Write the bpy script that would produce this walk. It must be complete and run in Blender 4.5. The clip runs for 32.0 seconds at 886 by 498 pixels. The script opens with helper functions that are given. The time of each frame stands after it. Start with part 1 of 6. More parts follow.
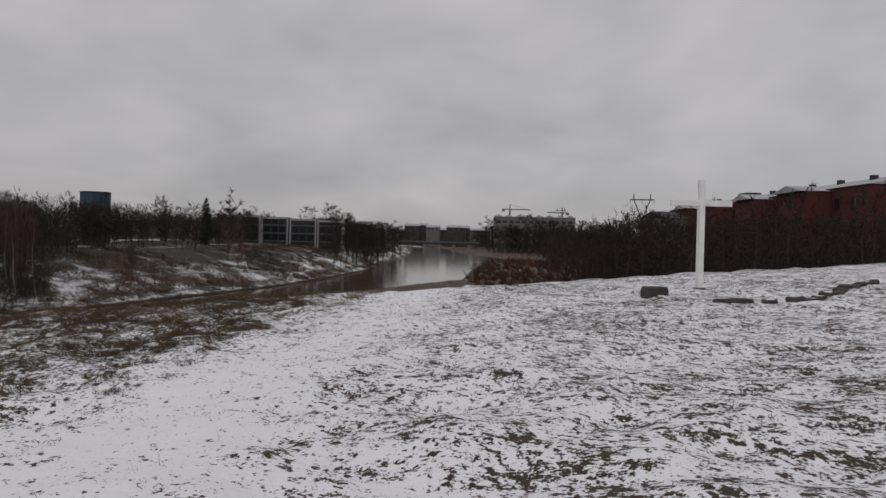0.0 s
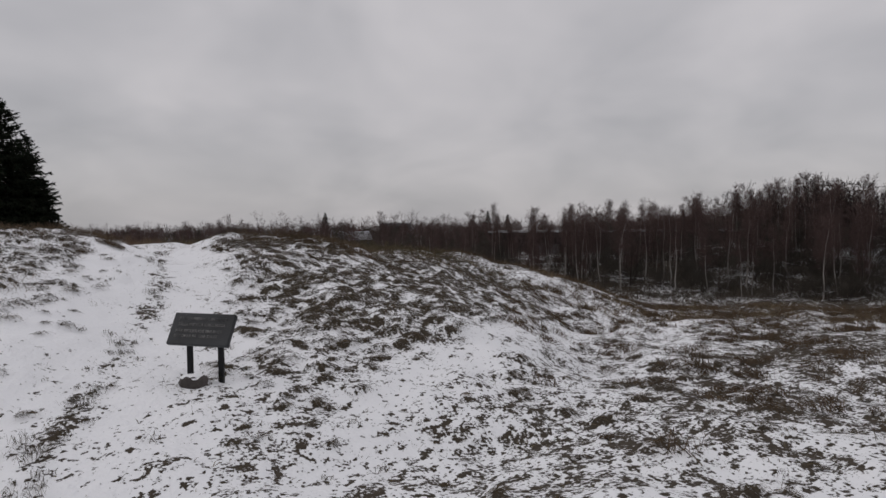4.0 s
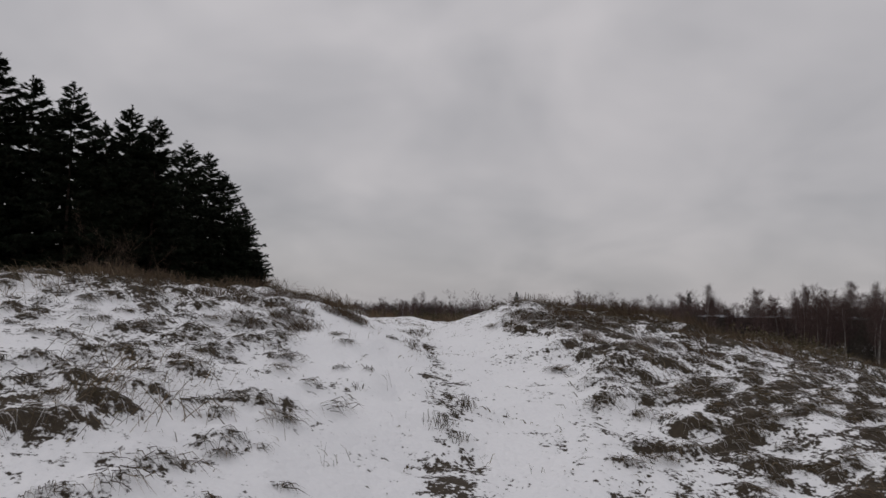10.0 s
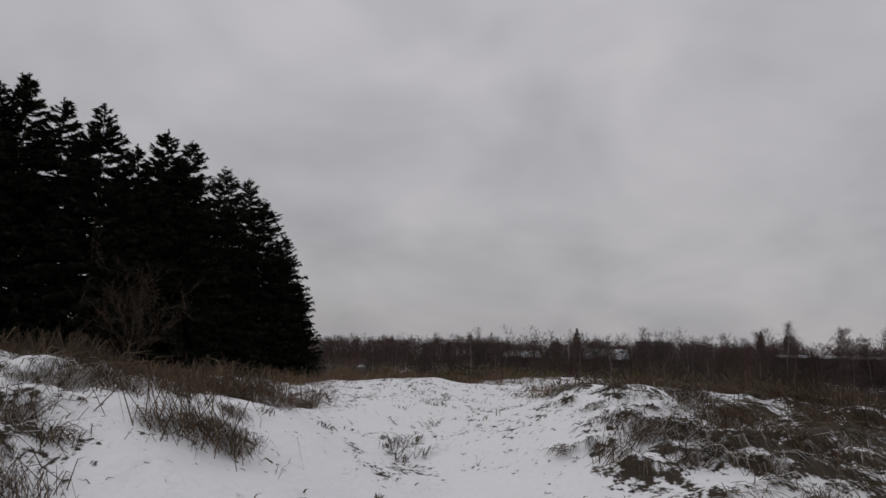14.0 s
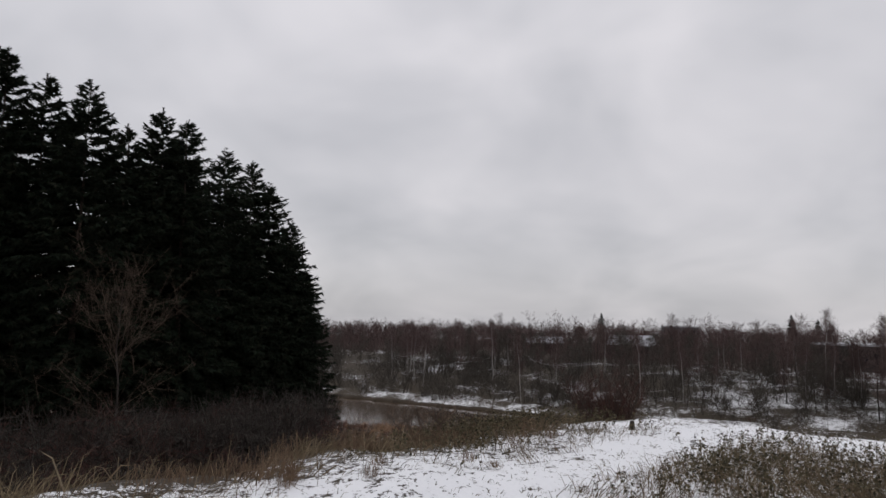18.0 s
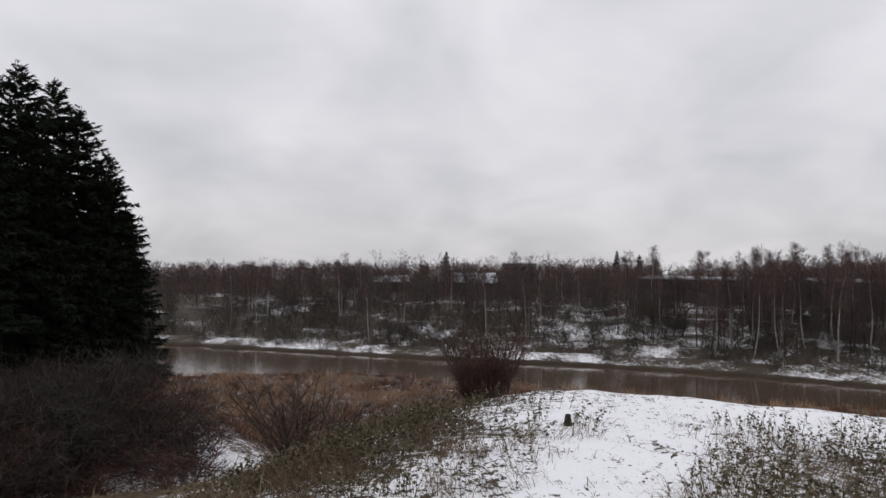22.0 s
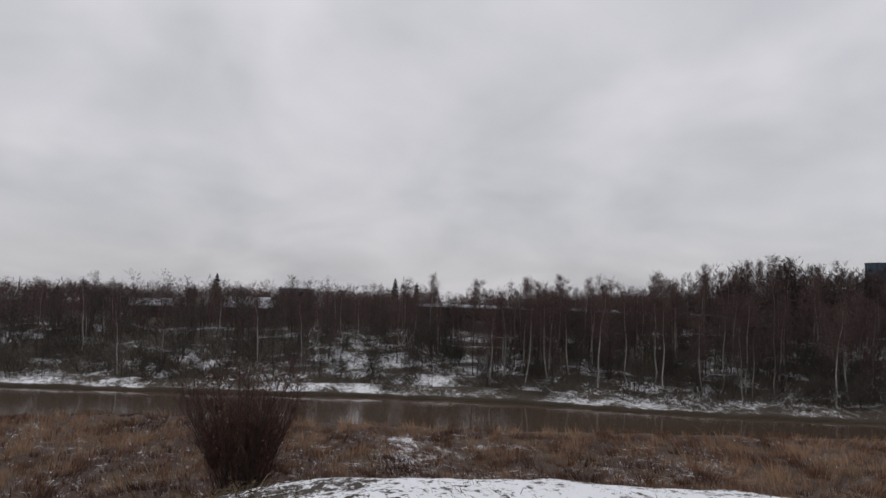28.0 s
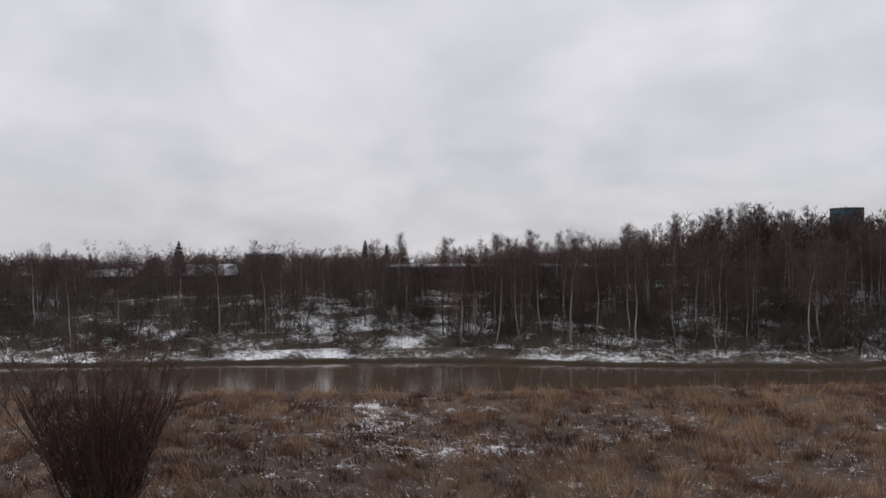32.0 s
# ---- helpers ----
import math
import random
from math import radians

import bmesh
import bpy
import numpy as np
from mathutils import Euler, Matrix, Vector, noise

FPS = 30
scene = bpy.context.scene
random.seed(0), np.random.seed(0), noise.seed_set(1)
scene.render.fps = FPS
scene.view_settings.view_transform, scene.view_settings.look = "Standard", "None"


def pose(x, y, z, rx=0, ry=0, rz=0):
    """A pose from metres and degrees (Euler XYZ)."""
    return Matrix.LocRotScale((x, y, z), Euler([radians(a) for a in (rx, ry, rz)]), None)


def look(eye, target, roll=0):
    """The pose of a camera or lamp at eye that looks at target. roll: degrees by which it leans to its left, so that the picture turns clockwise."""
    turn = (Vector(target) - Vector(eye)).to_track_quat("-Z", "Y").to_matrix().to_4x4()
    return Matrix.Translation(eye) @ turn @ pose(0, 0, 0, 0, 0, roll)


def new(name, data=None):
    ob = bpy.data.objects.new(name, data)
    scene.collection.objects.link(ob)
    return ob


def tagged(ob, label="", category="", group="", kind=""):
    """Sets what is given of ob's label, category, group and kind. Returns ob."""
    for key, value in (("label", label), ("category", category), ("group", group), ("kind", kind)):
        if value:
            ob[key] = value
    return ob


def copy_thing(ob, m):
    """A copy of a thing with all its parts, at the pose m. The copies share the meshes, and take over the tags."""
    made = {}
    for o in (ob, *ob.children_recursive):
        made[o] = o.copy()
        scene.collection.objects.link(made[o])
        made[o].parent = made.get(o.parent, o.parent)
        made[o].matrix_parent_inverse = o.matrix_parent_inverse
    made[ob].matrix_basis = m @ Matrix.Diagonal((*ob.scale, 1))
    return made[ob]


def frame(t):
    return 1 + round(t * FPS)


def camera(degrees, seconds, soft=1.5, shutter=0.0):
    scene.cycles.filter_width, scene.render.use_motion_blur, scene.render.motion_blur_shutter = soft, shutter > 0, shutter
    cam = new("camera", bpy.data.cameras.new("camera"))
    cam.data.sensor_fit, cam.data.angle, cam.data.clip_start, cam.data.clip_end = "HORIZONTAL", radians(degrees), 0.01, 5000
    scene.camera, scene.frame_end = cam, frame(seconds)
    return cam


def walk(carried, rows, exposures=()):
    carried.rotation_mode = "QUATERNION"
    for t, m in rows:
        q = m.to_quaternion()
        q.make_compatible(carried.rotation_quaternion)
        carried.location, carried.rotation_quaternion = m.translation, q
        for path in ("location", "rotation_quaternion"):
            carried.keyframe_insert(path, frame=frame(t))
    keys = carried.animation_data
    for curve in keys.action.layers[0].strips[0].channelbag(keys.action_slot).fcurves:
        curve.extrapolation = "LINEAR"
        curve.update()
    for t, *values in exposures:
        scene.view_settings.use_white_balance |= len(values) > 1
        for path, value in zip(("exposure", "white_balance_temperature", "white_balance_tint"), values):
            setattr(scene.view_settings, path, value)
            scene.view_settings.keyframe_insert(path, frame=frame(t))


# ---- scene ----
cam = camera(65.1, 32.0)
PATH = [
    (0, (-5.702, 2.985, 2.168), (-5.655, 4.984, 2.134), 1.3),
    (0.5, (-5.906, 3.315, 2.147), (-5.963, 5.314, 2.109), 0.4),
    (1, (-6.07, 3.583, 2.125), (-6.228, 5.577, 2.095), 0.6),
    (1.5, (-6.297, 3.91, 2.104), (-6.671, 5.874, 2.056), 1.8),
    (2, (-6.614, 4.195, 2.082), (-7.293, 6.076, 2.087), 1.1),
    (2.5, (-6.923, 4.413, 2.061), (-7.987, 6.105, 2.009), 0.7),
    (3, (-7.219, 4.6, 2.039), (-8.655, 5.992, 2.006), 0.7),
    (3.5, (-7.572, 4.716, 2.018), (-9.211, 5.859, 1.936), 0.7),
    (4, (-7.904, 4.736, 2.017), (-9.706, 5.6, 1.939), -0.7),
    (4.5, (-8.318, 4.768, 1.991), (-10.26, 5.246, 1.982), 0.0),
    (6.5, (-10.551, 4.637, 1.853), (-12.545, 4.484, 1.859), -1.8),
    (7, (-11.003, 4.572, 1.842), (-12.995, 4.41, 1.921), -2.9),
    (7.5, (-11.511, 4.521, 1.845), (-13.505, 4.391, 1.917), -1.4),
    (8, (-11.983, 4.417, 1.828), (-13.982, 4.461, 1.862), -0.2),
    (8.5, (-12.519, 4.355, 1.802), (-14.511, 4.446, 1.947), -0.3),
    (9, (-13.061, 4.339, 1.774), (-15.047, 4.483, 1.965), 0.4),
    (9.5, (-13.584, 4.351, 1.796), (-15.558, 4.642, 1.928), -0.5),
    (10, (-14.141, 4.413, 1.831), (-16.101, 4.781, 1.986), 0.5),
    (10.5, (-14.7, 4.505, 1.874), (-16.65, 4.922, 2.032), -0.7),
    (11, (-15.205, 4.65, 1.891), (-17.158, 5.044, 2.068), -0.2),
    (11.5, (-15.786, 4.756, 1.933), (-17.738, 5.13, 2.16), -0.9),
    (12, (-16.302, 4.888, 1.944), (-18.254, 5.24, 2.202), 0.9),
    (12.5, (-16.698, 5.053, 1.949), (-18.668, 5.274, 2.21), 1.3),
    (13, (-17.27, 5.163, 2.016), (-19.238, 5.432, 2.252), 0.4),
    (13.5, (-17.731, 5.311, 2.063), (-19.704, 5.525, 2.313), 0.5),
    (14, (-18.174, 5.409, 2.098), (-20.148, 5.61, 2.348), 1.1),
    (14.5, (-18.540, 5.320, 2.220), (-20.516, 5.469, 2.496), 1.3),
    (16.5, (-20.436, 5.854, 2.786), (-22.418, 5.972, 3.02), -0.4),
    (17, (-20.835, 5.953, 2.841), (-22.82, 6.025, 3.078), 0.4),
    (17.5, (-21.123, 5.908, 2.839), (-23.111, 6.0, 3.039), 0.2),
    (18, (-21.516, 5.983, 2.794), (-23.501, 6.123, 2.993), 1.1),
    (18.5, (-21.872, 5.943, 2.792), (-23.863, 5.984, 2.98), 1.3),
    (19, (-22.231, 5.843, 2.873), (-24.222, 5.965, 3.02), 0.6),
    (19.5, (-22.377, 5.779, 2.928), (-24.372, 5.87, 3.037), 1.1),
    (20, (-23.034, 5.878, 2.941), (-25.028, 5.962, 3.064), 0.6),
    (20.5, (-23.383, 5.895, 2.974), (-25.368, 6.099, 3.101), 0.5),
    (21, (-23.74, 5.915, 2.999), (-25.718, 6.205, 3.06), 2.1),
    (21.5, (-24.086, 5.929, 3.049), (-26.014, 6.458, 3.029), 0.9),
    (22, (-24.419, 5.935, 3.052), (-26.332, 6.519, 3.079), 0.3),
    (22.5, (-24.786, 5.961, 3.016), (-26.675, 6.611, 3.113), 1.7),
    (23, (-25.186, 6.029, 2.989), (-27.03, 6.797, 3.099), 1.2),
    (23.5, (-25.581, 6.161, 2.927), (-27.364, 7.066, 2.963), 1.9),
    (24, (-25.952, 6.324, 2.897), (-27.669, 7.349, 2.944), 2.3),
    (24.5, (-26.253, 6.532, 2.864), (-27.966, 7.56, 2.966), 3.8),
    (26.5, (-27.202, 6.833, 2.884), (-28.915, 7.862, 2.971), 2.2),
    (27, (-27.497, 7.054, 2.83), (-29.18, 8.13, 2.913), 1.8),
    (27.5, (-27.872, 7.326, 2.838), (-29.518, 8.459, 2.924), 2.5),
    (28, (-28.241, 7.559, 2.839), (-29.876, 8.705, 2.954), 1.8),
    (28.5, (-28.444, 7.848, 2.812), (-30.105, 8.962, 2.852), 1.6),
    (29, (-28.626, 8.134, 2.765), (-30.272, 9.269, 2.754), 1.2),
    (29.5, (-28.858, 8.398, 2.74), (-30.474, 9.577, 2.761), 0.9),
    (30, (-29.138, 8.683, 2.731), (-30.739, 9.881, 2.725), 1.3),
    (30.5, (-29.491, 8.956, 2.698), (-31.094, 10.151, 2.696), 0.3),
    (31, (-29.844, 9.209, 2.653), (-31.481, 10.358, 2.708), 1.8),
    (31.5, (-30.057, 9.471, 2.628), (-31.699, 10.614, 2.626), 1.6),
    (32, (-30.076, 9.732, 2.681), (-31.666, 10.946, 2.682), -0.3),
]
walk(cam, [(t, look(eye, target, roll)) for t, eye, target, roll in PATH], [(0, -0.37, 6600, 10), (4, -0.27, 6540, 10), (7, -0.08, 6530, 10), (8, -0.05, 6530, 10), (9, -0.27, 6560, 10), (11, -0.4, 6580, 10), (14.5, -0.43, 6500, 10), (16.5, -0.07, 6440, 9.5), (18, 0.07, 6440, 9.5), (20, 0.12, 6440, 9.5), (22, 0.27, 6420, 9.5), (24, 0.02, 6390, 9), (26.5, 0.0, 6390, 9), (28, 0.02, 6380, 9), (29, 0.1, 6380, 9), (30, 0.22, 6380, 9), (32, 0.22, 6380, 9)])

# ---- world and light ----
WATER = -9.0
world = bpy.data.worlds.new("world")
scene.world = world
world.use_nodes = True
wn, wl = world.node_tree.nodes, world.node_tree.links
wn.clear()


def wnode(kind, **values):
    n = wn.new(kind)
    for key, value in values.items():
        n.inputs[key].default_value = value
    return n


SUN_EL, SUN_ROT = radians(28), radians(200)
w_sky = wn.new("ShaderNodeTexSky")
w_sky.sky_type, w_sky.sun_disc, w_sky.sun_elevation, w_sky.sun_rotation = "NISHITA", False, SUN_EL, SUN_ROT
w_coord = wn.new("ShaderNodeTexCoord")
w_sep = wn.new("ShaderNodeSeparateXYZ")
wl.new(w_coord.outputs["Generated"], w_sep.inputs[0])
# the cloud layer is flat: directions are laid out on a plane overhead
w_up = wn.new("ShaderNodeMath"); w_up.operation = "ADD"; w_up.inputs[1].default_value = 0.42
wl.new(w_sep.outputs["Z"], w_up.inputs[0])
w_lim = wn.new("ShaderNodeMath"); w_lim.operation = "MAXIMUM"; w_lim.inputs[1].default_value = 0.12
wl.new(w_up.outputs[0], w_lim.inputs[0])
w_div = wn.new("ShaderNodeVectorMath"); w_div.operation = "DIVIDE"
w_com = wn.new("ShaderNodeCombineXYZ")
for k in range(3):
    wl.new(w_lim.outputs[0], w_com.inputs[k])
wl.new(w_coord.outputs["Generated"], w_div.inputs[0]); wl.new(w_com.outputs[0], w_div.inputs[1])
w_noise = wnode("ShaderNodeTexNoise", Scale=2.3, Detail=3.5, Roughness=0.5, Distortion=0.3)
wl.new(w_div.outputs[0], w_noise.inputs["Vector"])
w_ramp = wn.new("ShaderNodeMapRange")
for key, value in (("From Min", 0.3), ("From Max", 0.7), ("To Min", 0.84), ("To Max", 1.13)):
    w_ramp.inputs[key].default_value = value
wl.new(w_noise.outputs["Fac"], w_ramp.inputs["Value"])
# an overcast sky is brighter towards the zenith
w_el = wn.new("ShaderNodeMapRange")
for key, value in (("From Min", 0.0), ("From Max", 1.0), ("To Min", 0.60), ("To Max", 1.0)):
    w_el.inputs[key].default_value = value
wl.new(w_sep.outputs["Z"], w_el.inputs["Value"])
w_mul = wn.new("ShaderNodeMath"); w_mul.operation = "MULTIPLY"
wl.new(w_ramp.outputs[0], w_mul.inputs[0]); wl.new(w_el.outputs[0], w_mul.inputs[1])
w_tint = wn.new("ShaderNodeMixRGB"); w_tint.blend_type = "MIX"
w_tint.inputs["Color1"].default_value = (0.96, 0.965, 1.03, 1)
w_tint.inputs["Color2"].default_value = (1.055, 1.0, 1.02, 1)
wl.new(w_noise.outputs["Fac"], w_tint.inputs["Fac"])
w_cloud = wn.new("ShaderNodeMixRGB"); w_cloud.blend_type = "MULTIPLY"; w_cloud.inputs["Fac"].default_value = 1
wl.new(w_tint.outputs[0], w_cloud.inputs["Color1"]); wl.new(w_mul.outputs[0], w_cloud.inputs["Color2"])
w_gain = wn.new("ShaderNodeMixRGB"); w_gain.blend_type = "MULTIPLY"; w_gain.inputs["Fac"].default_value = 1
w_gain.inputs["Color2"].default_value = (8.6, 8.6, 8.6, 1)
wl.new(w_cloud.outputs[0], w_gain.inputs["Color1"])
w_mix = wn.new("ShaderNodeMixRGB"); w_mix.inputs["Fac"].default_value = 0.93
wl.new(w_sky.outputs[0], w_mix.inputs["Color1"]); wl.new(w_gain.outputs[0], w_mix.inputs["Color2"])
w_bg = wnode("ShaderNodeBackground", Strength=0.1)
w_out = wn.new("ShaderNodeOutputWorld")
wl.new(w_mix.outputs[0], w_bg.inputs["Color"]); wl.new(w_bg.outputs[0], w_out.inputs["Surface"])

sun = new("sun", bpy.data.lights.new("sun", "SUN"))
sun.data.energy, sun.data.angle, sun.data.color = 0.5, radians(40), (1.0, 0.96, 0.92)
sun.matrix_world = look((0, 0, 60), (60 * math.cos(SUN_EL) * math.sin(SUN_ROT) * -1, -60 * math.cos(SUN_EL) * math.cos(SUN_ROT), 60 - 60 * math.sin(SUN_EL)))


# ---- materials ----
def material(name, base, rough=0.8, vary=0.25, scale=8.0, fine=60.0, bump=0.2, metal=0.0, base2=None, rand=0.0, spec=0.3):
    """A surface with coarse and fine variation of colour and a fine relief; rand varies it from object to object."""
    m = bpy.data.materials.new(name)
    m.use_nodes = True
    nt = m.node_tree
    b = nt.nodes["Principled BSDF"]
    b.inputs["Roughness"].default_value, b.inputs["Metallic"].default_value = rough, metal
    b.inputs["Specular IOR Level"].default_value = spec
    co = nt.nodes.new("ShaderNodeTexCoord")
    n1, n2 = nt.nodes.new("ShaderNodeTexNoise"), nt.nodes.new("ShaderNodeTexNoise")
    n1.inputs["Scale"].default_value, n2.inputs["Scale"].default_value = scale, fine
    n1.inputs["Detail"].default_value = 4
    for n in (n1, n2):
        nt.links.new(co.outputs["Object"], n.inputs["Vector"])
    mx = nt.nodes.new("ShaderNodeMixRGB")
    mx.inputs["Color1"].default_value = (*base, 1)
    mx.inputs["Color2"].default_value = (*(base2 or [c * (1 - vary * 1.6) for c in base]), 1)
    mr = nt.nodes.new("ShaderNodeMapRange")
    mr.inputs["From Min"].default_value, mr.inputs["From Max"].default_value = 0.35, 0.68
    nt.links.new(n1.outputs["Fac"], mr.inputs["Value"]); nt.links.new(mr.outputs[0], mx.inputs["Fac"])
    hs = nt.nodes.new("ShaderNodeHueSaturation")
    nt.links.new(mx.outputs[0], hs.inputs["Color"])
    va = nt.nodes.new("ShaderNodeMapRange")
    va.inputs["To Min"].default_value, va.inputs["To Max"].default_value = 1 - vary, 1 + vary
    nt.links.new(n2.outputs["Fac"], va.inputs["Value"])
    last = va.outputs[0]
    if rand:
        oi = nt.nodes.new("ShaderNodeObjectInfo")
        ra = nt.nodes.new("ShaderNodeMapRange")
        ra.inputs["To Min"].default_value, ra.inputs["To Max"].default_value = 1 - rand, 1 + rand
        nt.links.new(oi.outputs["Random"], ra.inputs["Value"])
        mu = nt.nodes.new("ShaderNodeMath"); mu.operation = "MULTIPLY"
        nt.links.new(last, mu.inputs[0]); nt.links.new(ra.outputs[0], mu.inputs[1])
        last = mu.outputs[0]
    nt.links.new(last, hs.inputs["Value"])
    nt.links.new(hs.outputs[0], b.inputs["Base Color"])
    if bump:
        bu = nt.nodes.new("ShaderNodeBump")
        bu.inputs["Strength"].default_value, bu.inputs["Distance"].default_value = bump, 0.02
        nt.links.new(n2.outputs["Fac"], bu.inputs["Height"]); nt.links.new(bu.outputs[0], b.inputs["Normal"])
    return m


def island_material(name, colours, rough=0.85):
    """Blades and leaves: each one takes its own colour between the given ones."""
    m = bpy.data.materials.new(name)
    m.use_nodes = True
    nt = m.node_tree
    b = nt.nodes["Principled BSDF"]
    b.inputs["Roughness"].default_value = rough
    b.inputs["Specular IOR Level"].default_value = 0.15
    g = nt.nodes.new("ShaderNodeNewGeometry")
    r = nt.nodes.new("ShaderNodeValToRGB")
    els = r.color_ramp.elements
    for k, c in enumerate(colours):
        e = els[k] if k < 2 else els.new(1.0)
        e.color = (*c, 1)
    for k, e in enumerate(list(els)):
        e.position = k / (len(colours) - 1)
    nt.links.new(g.outputs["Random Per Island"], r.inputs["Fac"])
    nt.links.new(r.outputs[0], b.inputs["Base Color"])
    return m


M_GRASS = island_material("dry_grass", [(0.07, 0.05, 0.034), (0.19, 0.14, 0.09), (0.082, 0.066, 0.04), (0.28, 0.22, 0.15)])
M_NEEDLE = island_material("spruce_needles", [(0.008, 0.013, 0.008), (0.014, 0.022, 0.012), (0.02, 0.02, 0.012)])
M_SPBARK = material("spruce_bark", (0.07, 0.05, 0.04), 0.9, 0.4, 3, 40)
M_BARK = material("grey_bark", (0.058, 0.048, 0.042), 0.9, 0.35, 3, 30, rand=0.3)
M_BIRCH = material("birch_bark", (0.40, 0.38, 0.36), 0.8, 0.3, 5, 25, base2=(0.13, 0.11, 0.10), rand=0.25)
M_TWIG = island_material("twigs", [(0.06, 0.042, 0.039), (0.115, 0.08, 0.074), (0.088, 0.056, 0.055)])
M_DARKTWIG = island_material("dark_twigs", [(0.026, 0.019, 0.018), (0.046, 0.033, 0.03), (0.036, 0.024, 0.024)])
M_TWIG2 = island_material("grey_twigs", [(0.045, 0.039, 0.034), (0.085, 0.075, 0.065), (0.06, 0.052, 0.042)])
M_BROWNTWIG = island_material("brown_twigs", [(0.075, 0.052, 0.04), (0.13, 0.095, 0.07), (0.06, 0.04, 0.034)])
M_REDTWIG = island_material("reddish_twigs", [(0.055, 0.03, 0.025), (0.10, 0.05, 0.042), (0.07, 0.048, 0.04)])


# ---- shape helpers ----
def link_mesh(name, verts, faces, mat, parent=None, smooth=False):
    me = bpy.data.meshes.new(name)
    me.from_pydata(np.asarray(verts, float).tolist(), [], faces.tolist() if hasattr(faces, "tolist") else faces)
    for m in (mat if isinstance(mat, (list, tuple)) else [mat]):
        me.materials.append(m)
    if smooth:
        me.polygons.foreach_set("use_smooth", [True] * len(me.polygons))
    me.update()
    ob = new(name, me)
    ob.parent = parent
    return ob


def part(name, bm, mat, parent=None, label=""):
    me = bpy.data.meshes.new(name)
    bm.to_mesh(me)
    bm.free()
    me.materials.append(mat)
    ob = new(name, me)
    ob.parent = parent
    return tagged(ob, label) if label else ob


def box(bm, size, m=Matrix.Identity(4), bevel=0.0):
    geo = bmesh.ops.create_cube(bm, size=1, matrix=m @ Matrix.Diagonal((*size, 1)))
    if bevel:
        edges = {e for v in geo["verts"] for e in v.link_edges}
        bmesh.ops.bevel(bm, geom=list(edges), offset=bevel, segments=1, affect="EDGES")
    return bm


def boxed(size, m=Matrix.Identity(4), bevel=0.0):
    return box(bmesh.new(), size, m, bevel)


def tubes(lines, radii, sides=4):
    """Tapered tubes along many lines: lines (n, k, 3), radii (n, k)."""
    lines, radii = np.asarray(lines, float), np.asarray(radii, float)
    n, k, _ = lines.shape
    way = np.gradient(lines, axis=1)
    way /= np.linalg.norm(way, axis=2, keepdims=True) + 1e-9
    ref = np.where(np.abs(way[..., 2:3]) > 0.9, [1.0, 0, 0], [0, 0, 1.0])
    a = np.cross(way, ref)
    a /= np.linalg.norm(a, axis=2, keepdims=True) + 1e-9
    b = np.cross(way, a)
    ang = np.arange(sides) * 2 * np.pi / sides
    ring = lines[:, :, None] + radii[:, :, None, None] * (a[:, :, None] * np.cos(ang)[:, None] + b[:, :, None] * np.sin(ang)[:, None])
    verts = ring.reshape(-1, 3)
    i, j, s = np.meshgrid(np.arange(n), np.arange(k - 1), np.arange(sides), indexing="ij")
    base = i * k * sides + j * sides
    s2 = (s + 1) % sides
    faces = np.stack([base + s, base + s2, base + sides + s2, base + sides + s], -1).reshape(-1, 4)
    return verts, faces


def slivers(start, end, width, side=None, bend=None):
    """Thin blades: one long triangle each, or two where they bend."""
    way = end - start
    if side is None:
        side = np.cross(way, np.random.normal(size=way.shape))
    side = side / (np.linalg.norm(side, axis=1, keepdims=True) + 1e-9) * (width[:, None] / 2)
    n = len(start)
    if bend is None:
        v = np.stack([start - side, start + side, end], 1).reshape(-1, 3)
        return v, np.arange(3 * n).reshape(-1, 3)
    mid = (start + end) / 2 + bend
    v = np.stack([start - side, start + side, mid - side * 0.7, mid + side * 0.7, end], 1).reshape(-1, 3)
    b = np.arange(n)[:, None] * 5
    f = np.concatenate([b + [0, 1, 3], b + [0, 3, 2], b + [2, 3, 4]])
    return v, f


def joined(*sets):
    vs, fs, at = [], [], 0
    for v, f in sets:
        vs.append(v)
        fs += (np.asarray(f) + at).tolist()
        at += len(v)
    return np.concatenate(vs), fs


# ---- the lie of the land ----
FAR_SHORE = [(-230, -160), (-165, -60), (-127, -1), (-115.8, 14.3), (-100.8, 35.2), (-88.9, 53.9), (-70.2, 70.0), (-57.5, 86), (-52, 108), (-46, 126), (-39.5, 142), (-33.5, 170), (-25, 228), (-14, 428), (-18, 620), (-60, 900)]
NEAR_SHORE = [(-190, -170), (-130, -60), (-99.5, 0.5), (-94.5, 19.5), (-89, 26.5), (-75, 43.5), (-57.5, 71), (-47, 82), (-33, 110), (-12, 155), (4, 186), (8, 225), (16, 290), (34, 345), (36, 400), (20, 470), (15, 560), (14, 662), (-30, 900)]
PLATEAU = [(-14, -60), (-19, -25), (-23.9, -6), (-25.0, 1.2), (-26.2, 3.6), (-27.2, 4.5), (-29.0, 5.7), (-30.7, 7.2), (-32.6, 9.0), (-34.1, 10.7), (-33.6, 12.1), (-32.6, 13.5), (-31.4, 14.8), (-29.9, 17.0), (-27.6, 20.2), (-22, 25.3), (-14, 30), (-6, 33.5), (4, 38.5), (24, 46), (60, 48), (120, 30), (140, -60)]
